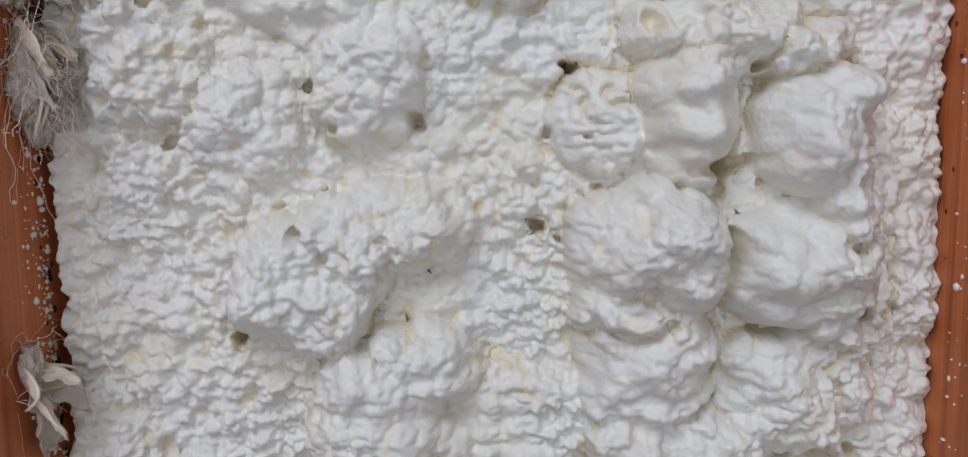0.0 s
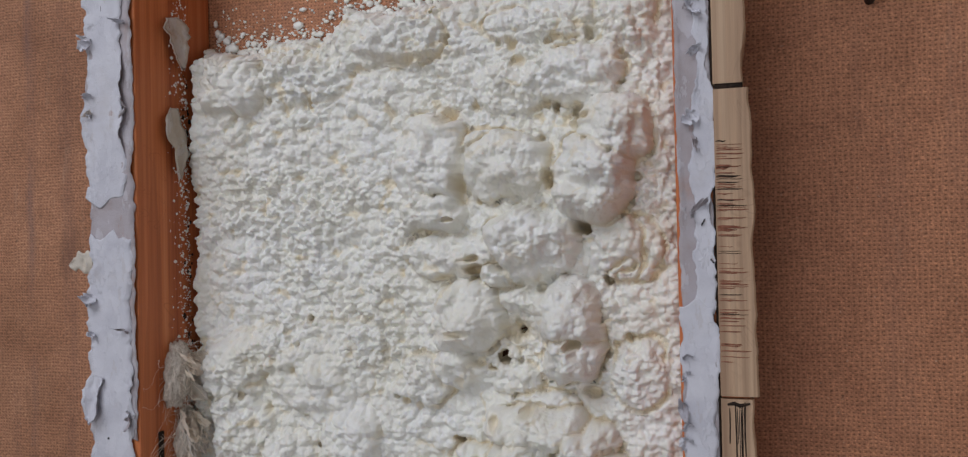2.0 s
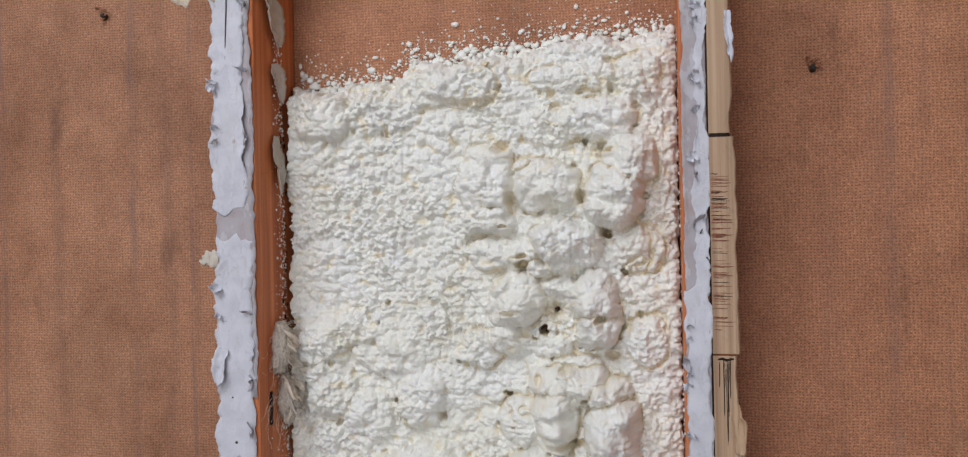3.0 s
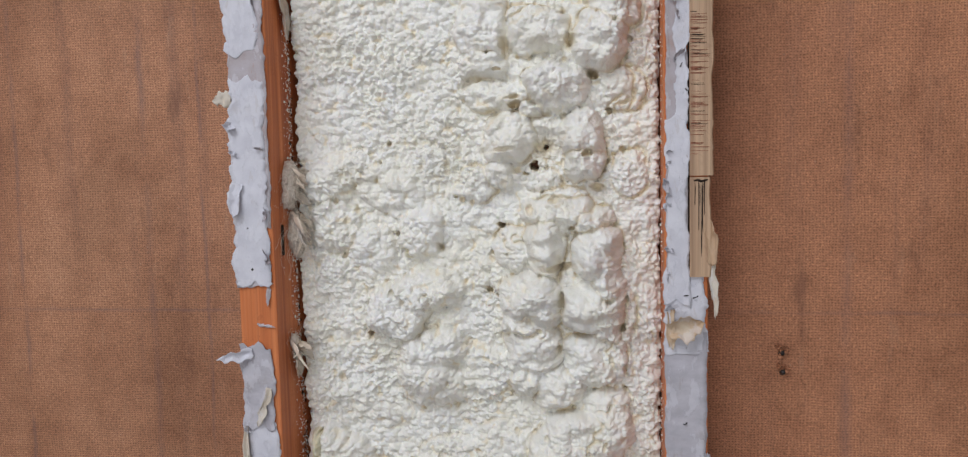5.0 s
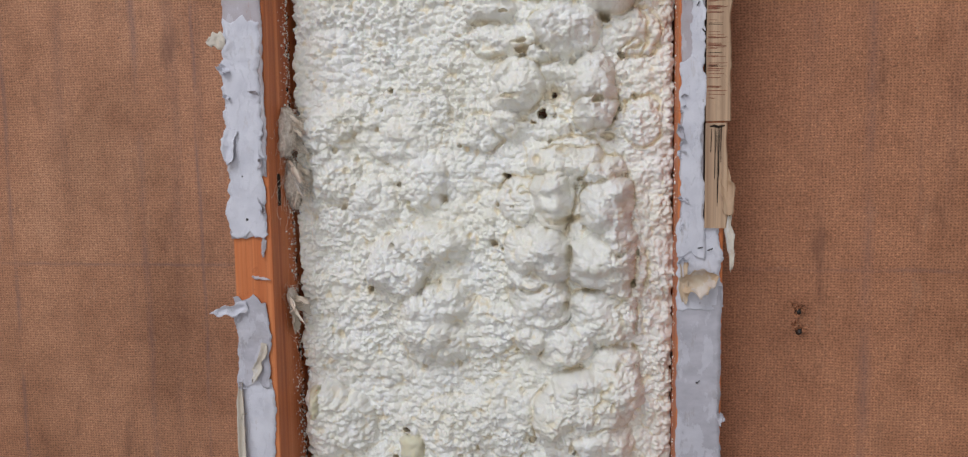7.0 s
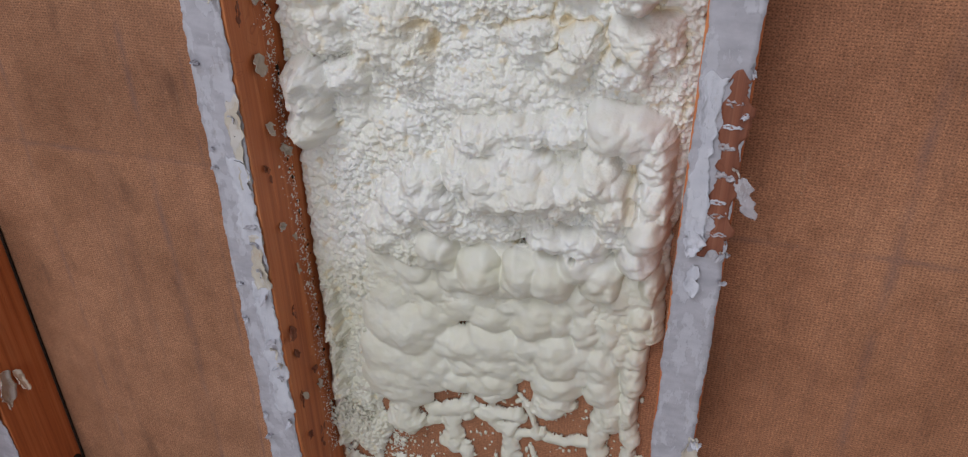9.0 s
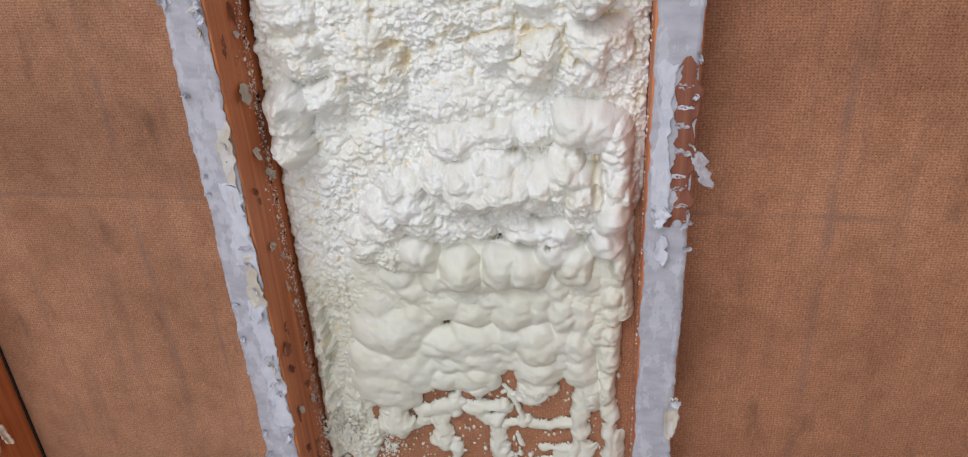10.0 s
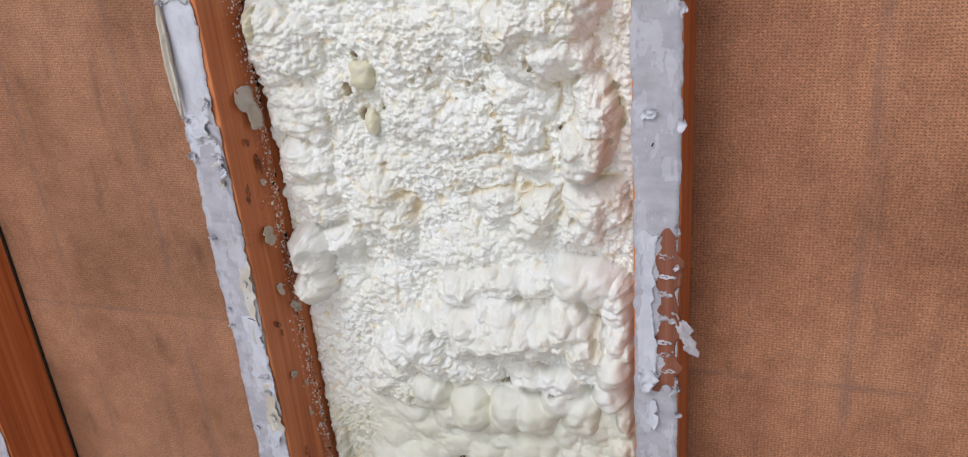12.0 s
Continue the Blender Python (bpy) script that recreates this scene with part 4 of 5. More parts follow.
places, sizes = [], []
for n in range(1700):
    x = rng.uniform(-0.178, 0.180)
    rise_ = abs(rng.normal(0, 1)) ** 1.5 * 0.010 - 0.010
    s = float(np.clip(rng.lognormal(-6.6, 0.5) * (1.15 if rise_ < 0.006 else 0.75), 0.0004, 0.0042))
    places.append((x, -s * 0.6 - (0.004 if rise_ < -0.002 else 0), top_of(x) + rise_))
    sizes.append(s)
for n in range(1100):
    x = rng.uniform(-0.180, 0.181)
    s = float(np.clip(rng.lognormal(-7.6, 0.4), 0.0003, 0.0011))
    places.append((x, -s * 0.5, top_of(x) + abs(rng.normal(0, 0.017)) - 0.004))
    sizes.append(s)
tagged(part("foam_crumbs", bead_cloud(places, sizes, np.array([1.25, 0.8, 1.0]), rng), SPECK), "scattered white foam crumbs along the upper edge", "foam crumbs", kind="stuff")
places, sizes = [], []
for n in range(2600):
    z = rng.uniform(0.5, 1.76)
    s = float(np.clip(rng.lognormal(-7.5, 0.45), 0.0003, 0.0018))
    places.append((-0.1836, -0.013 - abs(rng.normal(0, 0.009)) - 0.008 * float(smoothstep(0.7, 0.9, np.float64(z))) - 0.010 * float(smoothstep(1.1, 1.4, np.float64(z))), z))
    sizes.append(s)
tagged(part("foam_specks", bead_cloud(places, sizes, np.array([0.7, 1, 1]), rng), SPECK), "tiny white foam specks stuck to the stud's side", "foam specks", kind="stuff")
places, sizes = [], []
for n in range(420):
    z = rng.uniform(0.5, 1.76)
    s = float(np.clip(rng.lognormal(-7.5, 0.45), 0.0003, 0.0016))
    places.append((0.1836, -0.028 - abs(rng.normal(0, 0.014)) - 0.010 * float(smoothstep(1.1, 1.4, np.float64(z))), z))
    sizes.append(s)
tagged(part("foam_specks", bead_cloud(places, sizes, np.array([0.7, 1, 1]), rng), SPECK), "sparse white foam specks stuck to the stud's side", "foam specks", kind="stuff")
# black beads stand in for the shaded gaps and dots at the foam's edge
places, sizes = [], []
for n in range(260):
    z = rng.uniform(0.55, 1.72)
    s = float(np.clip(rng.lognormal(-7.2, 0.5), 0.0004, 0.0022))
    edge_y = 0.011 + 0.008 * float(smoothstep(0.7, 0.9, np.float64(z))) + 0.010 * float(smoothstep(1.1, 1.4, np.float64(z)))
    side = -0.1834 if n % 9 else 0.1834
    places.append((side, -edge_y - rng.normal(0.004, 0.003), z + 0.004 * rng.normal()))
    sizes.append(s)
tagged(part("dark_specks", bead_cloud(places, sizes, np.array([0.5, 1, 1.4]), rng), BLACK), "black beads drawn for the dark gaps and dots along the foam's edge at the studs", "dirt specks", kind="stuff")
places, sizes = [], []
for n in range(800):
    x, z = rng.uniform(-0.15, 0.17), rng.uniform(0.40, 0.70)
    s = float(np.clip(rng.lognormal(-6.9, 0.55), 0.0004, 0.0035))
    places.append((x, -s * 0.5, z))
    sizes.append(s)
for n in range(420):
    a = rng.uniform(0, 1)
    s = float(np.clip(rng.lognormal(-7.1, 0.4), 0.0004, 0.002))
    places.append((-0.115 + abs(rng.normal(0, 0.012)), -s * 0.5, 0.50 + 0.07 * a + rng.normal(0, 0.012)))
    sizes.append(s)
for n in range(1300):
    s = float(np.clip(rng.lognormal(-6.7, 0.4), 0.0006, 0.003))
    x, z = rng.normal(-0.152, 0.016), rng.normal(0.535, 0.020)
    places.append((max(x, -0.182), -s * 0.5 - 0.016 * float(smoothstep(0.505, 0.545, np.float64(z))) * float(smoothstep(-0.122, -0.140, np.float64(x))), z))
    sizes.append(s)
for n in range(700):
    s = float(np.clip(rng.lognormal(-6.5, 0.4), 0.0006, 0.0034))
    z = rng.uniform(0.40, 0.62)
    places.append((-0.181 + abs(rng.normal(0, 0.006)) + 0.02 * rng.random() * float(smoothstep(0.47, 0.55, np.float64(z))), -s * 0.6, z))
    sizes.append(s)
tagged(part("foam_spatter", bead_cloud(places, sizes, np.array([1, 0.7, 1.25]), rng), FOAM), "creamy foam spatter on the bare board below", "foam spatter", kind="stuff")


# ---- studs and what clings to them ----
FRONT = -0.089


def stud(x, label):
    thing = tagged(empty("wall_stud", (x, 0, 0)), label, "wall stud", group="studs of the wall")
    bm = bmesh.new()
    boxed(bm, -0.019, 0.019, FRONT, -0.0008, 0.0, WALL_TOP, 0.0014)
    part("timber", bm, FIR, thing, "", smooth=False)
    return thing


def ragged(thing, name, x0, x1, z0, z1, mat, seed, fray=0.0022, thick=0.0007, out=0.0, lift=0.002, label=""):
    """A strip of torn paper on a stud's face: uneven edges, a thin body, edges that lift away. x is from the stud's middle."""
    nz = max(6, int((z1 - z0) / 0.0011))
    nx = 9
    v = np.linspace(0, 1, nz)[:, None] * np.ones((1, nx))
    u = np.ones((nz, 1)) * np.linspace(0, 1, nx)[None, :]
    zc = z0 + (z1 - z0) * v
    e0 = x0 + fray * fractal(zc * 0 + seed, zc, 0.02, seed, 4) + fray * 0.5 * fractal(zc * 0, zc, 0.09, seed + 2, 2) + fray * 0.45 * fractal(zc * 0 + seed, zc, 0.0045, seed + 4, 2)
    e1 = x1 + fray * fractal(zc * 0 + seed, zc, 0.02, seed + 7, 4) + fray * 0.5 * fractal(zc * 0, zc, 0.09, seed + 9, 2) + fray * 0.45 * fractal(zc * 0 + seed, zc, 0.0045, seed + 5, 2)
    tears = lambda sd: np.round(2.2 * fractal(zc * 0 + sd, zc, 0.016, sd, 3)) / 2.2 + 0.6 * np.abs(fractal(zc * 0 + sd, zc, 0.006, sd + 1, 3))
    e0, e1 = e0 + fray * 0.32 * tears(seed + 31), e1 - fray * 0.32 * np.abs(tears(seed + 41))
    xx = e0 + (e1 - e0) * u
    endw = np.minimum(v, 1 - v)
    zz_ = zc + np.where(endw < 0.06, 1, 0) * (0.06 - endw) / 0.06 * fray * 2.0 * fractal(xx, zc * 0, 0.008, seed + 13, 3)
    edge = np.abs(2 * u - 1) ** 5
    yy = FRONT - 0.0008 - out - thick - lift * edge * np.clip(fractal(xx * 0 + u * 3, zc, 0.03, seed + 17, 3), 0, 1) - 0.0007 * np.abs(fractal(xx, zc, 0.02, seed + 19, 4))
    front = np.stack([xx, yy, zz_], -1).reshape(-1, 3)
    back = front + np.array([0, thick, 0])
    n = nz * nx
    i = np.arange(n).reshape(nz, nx)
    q = np.stack([i[:-1, :-1], i[:-1, 1:], i[1:, 1:], i[1:, :-1]], -1).reshape(-1, 4)
    rim = np.concatenate([i[0, :], i[1:, -1], i[-1, -2::-1], i[-2:0:-1, 0]])
    nxt = np.roll(rim, -1)
    faces = q.tolist() + (q[:, ::-1] + n).tolist() + np.stack([rim, rim + n, nxt + n, nxt], -1).tolist()
    return part(name, (np.concatenate([front, back]), faces), mat, thing, label)


def leaf(thing, name, at, length, width, turn, lift, mat, seed, curl=0.0, face="front", thick=0.0005, label=""):
    """A peeling scrap that hangs on at one end. at: where it is attached; turn: its way in the face's plane, in degrees from right to up."""
    nu, nv = 22, 9
    u = np.linspace(0, 1, nu)[:, None] * np.ones((1, nv))
    v = np.ones((nu, 1)) * np.linspace(-1, 1, nv)[None, :]
    prof = np.sqrt(np.clip(1 - (2 * u - 0.85) ** 2 / 1.35, 0.03, 1))
    along = u * length * (1 + 0.08 * fractal(u * 0.1, v * 0.02, 0.02, seed))
    across = v * width * 0.5 * prof * (1 + 0.55 * fractal(u * 0.1, v * 0.0 + np.sign(v), 0.022, seed + 3, 4))
    off = lift * u**1.6 + curl * (v * prof) ** 2 * width + 0.0016 * fractal(u * 0.05, v * 0.02, 0.012, seed + 5)
    c, s = math.cos(radians(turn)), math.sin(radians(turn))
    a, b = along * c - across * s, along * s + across * c
    if face == "front":
        pts = np.stack([at[0] + a, at[1] - 0.0012 - off, at[2] + b], -1)
        back = np.array([0, thick, 0])
    else:
        pts = np.stack([at[0] + 0.0012 + off, at[1] + a, at[2] + b], -1)
        back = np.array([-thick, 0, 0])
    front = pts.reshape(-1, 3)
    n = nu * nv
    i = np.arange(n).reshape(nu, nv)
    q = np.stack([i[:-1, :-1], i[:-1, 1:], i[1:, 1:], i[1:, :-1]], -1).reshape(-1, 4)
    rim = np.concatenate([i[0, :], i[1:, -1], i[-1, -2::-1], i[-2:0:-1, 0]])
    nxt = np.roll(rim, -1)
    faces = q.tolist() + (q[:, ::-1] + n).tolist() + np.stack([rim, rim + n, nxt + n, nxt], -1).tolist()
    return part(name, (np.concatenate([front, front + back]), faces), mat, thing, label)


def wire(thing, name, pts, radius, mat, label=""):
    """A thin bent wire or fibre as a six-sided tube."""
    pts = np.array(pts, float)
    vs, fs = [], []
    tang = np.gradient(pts, axis=0)
    for k, (c, d) in enumerate(zip(pts, tang)):
        d = d / (np.linalg.norm(d) + 1e-9)
        a = np.cross(d, (0.3, 0.5, 0.81))
        a /= np.linalg.norm(a)
        b = np.cross(d, a)
        r = radius * (0.6 if k in (0, len(pts) - 1) else 1)
        vs += [c + r * (math.cos(w) * a + math.sin(w) * b) for w in np.arange(6) * math.pi / 3]
    for k in range(len(pts) - 1):
        for w in range(6):
            fs.append((6 * k + w, 6 * k + (w + 1) % 6, 6 * k + 6 + (w + 1) % 6, 6 * k + 6 + w))
    fs += [tuple(range(5, -1, -1)), tuple(range(6 * len(pts) - 6, 6 * len(pts)))]
    return part(name, (vs, fs), mat, thing, label)


def nail(thing, x, z, r=0.0016, out=0.0022):
    bm = bmesh.new()
    bmesh.ops.create_cone(bm, cap_ends=True, segments=12, radius1=r, radius2=r * 0.8, depth=0.0014, matrix=Matrix.Translation((x, FRONT - out, z)) @ Matrix.Rotation(radians(90), 4, "X"))
    bmesh.ops.create_cone(bm, cap_ends=True, segments=8, radius1=r * 0.5, radius2=r * 0.5, depth=out + 0.002, matrix=Matrix.Translation((x, FRONT - out / 2 + 0.001, z)) @ Matrix.Rotation(radians(90), 4, "X"))
    return part("nail", bm, IRON, thing, "small black nail head")


def staple(thing, x, z, turn, size=0.004):
    c, s = math.cos(radians(turn)) * size / 2, math.sin(radians(turn)) * size / 2
    y = FRONT - 0.0022
    return wire(thing, "staple", [(x - c, FRONT + 0.001, z - s), (x - c, y - 0.001, z - s), (x - c * 0.6, y - 0.0025, z - s * 0.6), (x + c * 0.6, y - 0.0022, z + s * 0.7), (x + c, y - 0.0008, z + s), (x + c, FRONT + 0.001, z + s)], 0.0005, IRON, "bent black wire staple")


def torn_edge(thing, x, side, z0, z1, count, mats, seed):
    """Small curls and nicks of paper standing off one edge of a strip."""
    rg = random.Random(seed)
    for k in range(count):
        z, ln = rg.uniform(z0, z1), 0.003 + 0.007 * rg.random() ** 2
        turn = (0 if side > 0 else 180) + rg.uniform(-80, 80)
        leaf(thing, "paper_curl", (x - side * 0.0025, FRONT - 0.0012, z), ln, 0.004 + 0.009 * rg.random(), turn, 0.0012 + 0.004 * rg.random(), rg.choice(mats), seed + 3 * k, 0.5, thick=0.0003)


# the stud beside the foam, on the side of the tufts
S = stud(-0.203, "orange-brown fir stud faced with torn white paper strips")
ragged(S, "paper_strip", -0.019, 0.017, 1.555, 2.3, GLUE_PAPER, 3, 0.0015, label="greyish paper film left on the wood")
ragged(S, "paper_strip", -0.0205, 0.011, 1.60, 2.28, PAPER, 5, 0.0024, out=0.0008, lift=0.004)
ragged(S, "paper_strip", -0.019, 0.0175, 1.43, 1.60, GLUE_PAPER, 8, 0.0013)
ragged(S, "paper_strip", -0.0195, 0.015, 1.378, 1.575, PAPER, 9, 0.0028, out=0.0008, lift=0.003, label="bright white torn paper strip")
ragged(S, "paper_strip", -0.019, 0.012, 1.376, 1.400, GLUE_PAPER, 15, 0.0016, out=0.0003)
ragged(S, "paper_strip", -0.0185, 0.014, 1.235, 1.318, GREY_PAPER, 21, 0.002, out=0.0006, lift=0.003, label="grey inner paper layer")
ragged(S, "paper_strip", -0.018, 0.0165, 1.09, 1.245, PAPER, 24, 0.0022, lift=0.003)
ragged(S, "paper_strip", -0.0195, 0.0175, 0.45, 1.125, GREY_PAPER, 27, 0.0012, lift=0.0015, label="greyish white paper strip with a rough edge")
ragged(S, "paper_strip", 0.003, 0.018, 0.90, 0.985, CREAM_PAPER, 33, 0.0028, out=0.0008, lift=0.003, label="peeling cream paper scrap")
ragged(S, "paper_strip", -0.004, 0.018, 0.83, 0.92, PAPER, 35, 0.0032, out=0.0009, lift=0.004)
ragged(S, "paper_strip", 0.004, 0.0185, 0.785, 0.845, CREAM_PAPER, 37, 0.0028, out=0.0012, lift=0.003)
ragged(S, "paper_strip", 0.0, 0.0185, 0.62, 0.79, PAPER, 39, 0.003, out=0.0006, lift=0.003)
leaf(S, "paper_flap", (-0.006, FRONT - 0.002, 1.311), 0.031, 0.011, 192, 0.010, PAPER, 41, 0.25, label="curled white paper flap")
leaf(S, "paper_flap", (-0.013, FRONT - 0.002, 1.475), 0.032, 0.012, 262, 0.006, PAPER, 43, 0.3, label="white paper edge folded outward")
leaf(S, "paper_flap", (-0.016, FRONT - 0.001, 1.237), 0.105, 0.009, 271, 0.006, CREAM_PAPER, 45, 0.6, label="long curled cream paper edge")
leaf(S, "paper_flap", (0.010, FRONT - 0.002, 1.275), 0.040, 0.009, 250, 0.003, CREAM_PAPER, 46, 0.3)
leaf(S, "paper_flap", (-0.014, FRONT - 0.001, 1.796), 0.040, 0.027, 172, 0.012, AMBER_PAPER, 47, 0.1, label="thin cream paper tongue standing out")
leaf(S, "paper_flap", (-0.017, FRONT - 0.001, 1.556), 0.016, 0.012, 185, 0.004, CREAM_PAPER, 49)
leaf(S, "paper_flap", (0.0, FRONT - 0.001, 1.135), 0.022, 0.022, 268, 0.003, PAPER, 51, 0.2)
leaf(S, "paper_flap", (0.012, FRONT - 0.001, 1.376), 0.020, 0.004, 268, 0.001, GLUE_PAPER, 53)
leaf(S, "paper_flap", (-0.002, FRONT + 0.0004, 1.338), 0.018, 0.003, -8, 0.001, GLUE_PAPER, 55)
nail(S, -0.003, 1.392)
nail(S, -0.004, 1.807, 0.0024)
# thin rod drawn for the dark line below the nail head
wire(S, "wire", [(-0.004, FRONT - 0.0035, 1.805), (-0.0045, FRONT - 0.003, 1.78), (-0.006, FRONT - 0.0028, 1.75), (-0.007, FRONT - 0.0022, 1.722), (-0.0075, FRONT - 0.001, 1.715)], 0.0006, IRON, "thin dark line running down the paper from the nail")
nail(S, -0.006, 1.432, 0.0009)
nail(S, 0.009, 0.948, 0.0008)
wire(S, "staple", [(0.004, FRONT - 0.003, 0.9245), (0.010, FRONT - 0.004, 0.9245), (0.014, FRONT - 0.0035, 0.922)], 0.0004, IRON)
torn_edge(S, -0.019, -1, 1.39, 1.86, 8, (PAPER, PAPER, CREAM_PAPER), 300)
torn_edge(S, 0.013, 1, 1.39, 1.86, 8, (PAPER, PAPER, GLUE_PAPER), 420)
torn_edge(S, -0.016, -1, 0.55, 1.30, 11, (PAPER, GREY_PAPER, CREAM_PAPER), 540)
torn_edge(S, 0.012, 1, 0.60, 1.30, 20, (PAPER, GREY_PAPER, CREAM_PAPER), 660)
# scraps stuck to its inner side
for k, (yy0, zz0, ln, wd, tn) in enumerate(((-0.060, 1.815, 0.030, 0.012, 265), (-0.050, 1.795, 0.044, 0.020, 275), (-0.046, 1.735, 0.036, 0.016, 285), (-0.045, 1.668, 0.050, 0.012, 272), (-0.052, 1.148, 0.046, 0.016, 292), (-0.050, 1.010, 0.020, 0.012, 260), (-0.050, 0.945, 0.012, 0.006, 280), (-0.046, 1.306, 0.030, 0.013, 272))):
    leaf(S, "glue_flake", (0.019, yy0 - 0.006, zz0), ln, wd * 1.4, tn, 0.005, CREAM_PAPER, 60 + k, 0.2, face="side", label="pale dried glue flake" if k == 0 else "")

frng = random.Random(31)
for k in range(15):
    zz0 = 0.50 + 0.64 * frng.random()
    leaf(S, "glue_flake", (0.019, -0.082 + 0.052 * frng.random(), zz0), 0.006 + 0.014 * frng.random() ** 2, 0.003 + 0.006 * frng.random(), frng.uniform(240, 310), 0.0015 + 0.002 * frng.random(), (CREAM_PAPER, BARE)[k % 2], 700 + k, 0.3, face="side", thick=0.0004)
for k, (yy0, zz0, ln, wd, tn) in enumerate(((-0.040, 0.560, 0.030, 0.010, 262), (-0.062, 0.745, 0.018, 0.006, 280), (-0.070, 1.060, 0.022, 0.007, 266), (-0.064, 0.905, 0.016, 0.005, 275), (-0.072, 0.640, 0.024, 0.005, 268))):
    leaf(S, "dark_knot", (0.0178, yy0, zz0), ln, wd, tn, 0.0, BARE, 260 + k, 0.0, face="side", label="dark knot in the wood" if k == 0 else "")

# the stud on the other side, with a dry batten strip let into its face
R = stud(0.203, "fir stud with white paper and a split dry batten")
ragged(R, "paper_strip", -0.0175, 0.002, 1.385, 2.3, GLUE_PAPER, 81, 0.0008, thick=0.0012, label="greyish paper film left on the wood")
ragged(R, "paper_strip", -0.008, 0.002, 1.52, 2.3, PAPER, 83, 0.0022, out=0.0016, lift=0.002)
ragged(R, "paper_strip", -0.0175, 0.002, 1.36, 1.525, PAPER, 85, 0.0016, out=0.0016, lift=0.002, label="bright white torn paper strip")
ragged(R, "paper_strip", -0.018, 0.017, 1.315, 1.395, PAPER, 87, 0.0022, out=0.0004)
ragged(R, "paper_strip", -0.0185, 0.0185, 0.45, 1.335, GREY_PAPER, 89, 0.0010, lift=0.0012, label="grey paper strip with stains")
leaf(R, "paper_flap", (-0.016, FRONT - 0.002, 1.335), 0.030, 0.022, 20, 0.004, AMBER_PAPER, 91, 0.5, label="brown-stained paper corner folded over")
leaf(R, "paper_flap", (-0.015, FRONT - 0.001, 1.355), 0.038, 0.009, 275, 0.003, AMBER_PAPER, 92, 0.4)
ragged(R, "paper_strip", -0.014, 0.001, 0.905, 1.043, PAPER, 93, 0.003, out=0.0008, lift=0.004, label="loose white strip peeling off")
leaf(R, "paper_flap", (-0.006, FRONT - 0.001, 0.915), 0.020, 0.014, 260, 0.006, PAPER, 95, 0.3)
leaf(R, "paper_flap", (0.020, FRONT - 0.001, 0.966), 0.032, 0.014, 293, 0.004, GLUE_PAPER, 97, 0.2, label="cream scrap hanging off the edge")
leaf(R, "paper_flap", (-0.003, FRONT - 0.001, 0.885), 0.03, 0.010, 270, 0.003, PAPER, 98, 0.3)
leaf(R, "paper_flap", (0.018, FRONT - 0.001, 0.70), 0.05, 0.012, 268, 0.004, CREAM_PAPER, 99, 0.3)
ragged(R, "bare_wood_patch", 0.0035, 0.0190, 0.898, 1.045, BARE, 161, 0.0042, thick=0.0005, out=0.0010, lift=0.0002, label="bare wood showing between glue stripes")
for k, zz0 in enumerate((0.916, 0.931, 0.944, 0.967, 0.990, 1.006, 1.024)):
    leaf(R, "glue_stripe", (0.0005 + 0.002 * hashed(k, 1, 5), FRONT - 0.0017, zz0), 0.011 + 0.004 * hashed(k, 2, 5), 0.0035 + 0.0045 * hashed(k, 3, 5), -8 + 16 * hashed(k, 4, 5), 0.0001, PAPER if k in (2, 5) else GLUE_PAPER, 171 + k, 0.0, thick=0.0004, label="pale glue stripe" if k == 0 else "")
torn_edge(R, -0.008, -1, 1.52, 1.86, 10, (PAPER, PAPER, GLUE_PAPER), 800)
torn_edge(R, -0.017, -1, 1.34, 1.53, 8, (PAPER, GREY_PAPER), 920)
torn_edge(R, 0.018, 1, 0.62, 1.34, 10, (GREY_PAPER, PAPER, CREAM_PAPER), 960)
# batten: four splintered lengths butted end to end
for k, (z0, z1, x1, seed) in enumerate(((1.385, 1.4735, 0.0215, 3), (1.475, 1.646, 0.0228, 4), (1.649, 1.80, 0.0200, 5), (1.803, 2.28, 0.022, 6))):
    bm = bmesh.new()
    nz = max(8, int((z1 - z0) / 0.004))
    prev = None
    for n in range(nz + 1):
        z = z0 + (z1 - z0) * n / nz
        e = x1 + 0.0012 * float(fractal(np.float64(seed), np.float64(z), 0.02, seed + 100, 3))
        ring = [bm.verts.new(co) for co in ((0.0030, FRONT + 0.0, z), (0.0030, FRONT - 0.0045, z), (0.0036, FRONT - 0.0052, z), (e - 0.001, FRONT - 0.0052, z), (e, FRONT - 0.0040, z), (e, FRONT + 0.020, z), (e - 0.004, FRONT + 0.0202, z))]
        if prev:
            for a in range(7):
                bm.faces.new((prev[a], prev[(a + 1) % 7], ring[(a + 1) % 7], ring[a]))
        else:
            bm.faces.new(ring[::-1])
        prev = ring
    bm.faces.new(prev)
    bmesh.ops.recalc_face_normals(bm, faces=bm.faces)
    part("batten", bm, BATTEN, R, "dry split wooden batten" if k == 1 else "", smooth=False)
srng = random.Random(8)
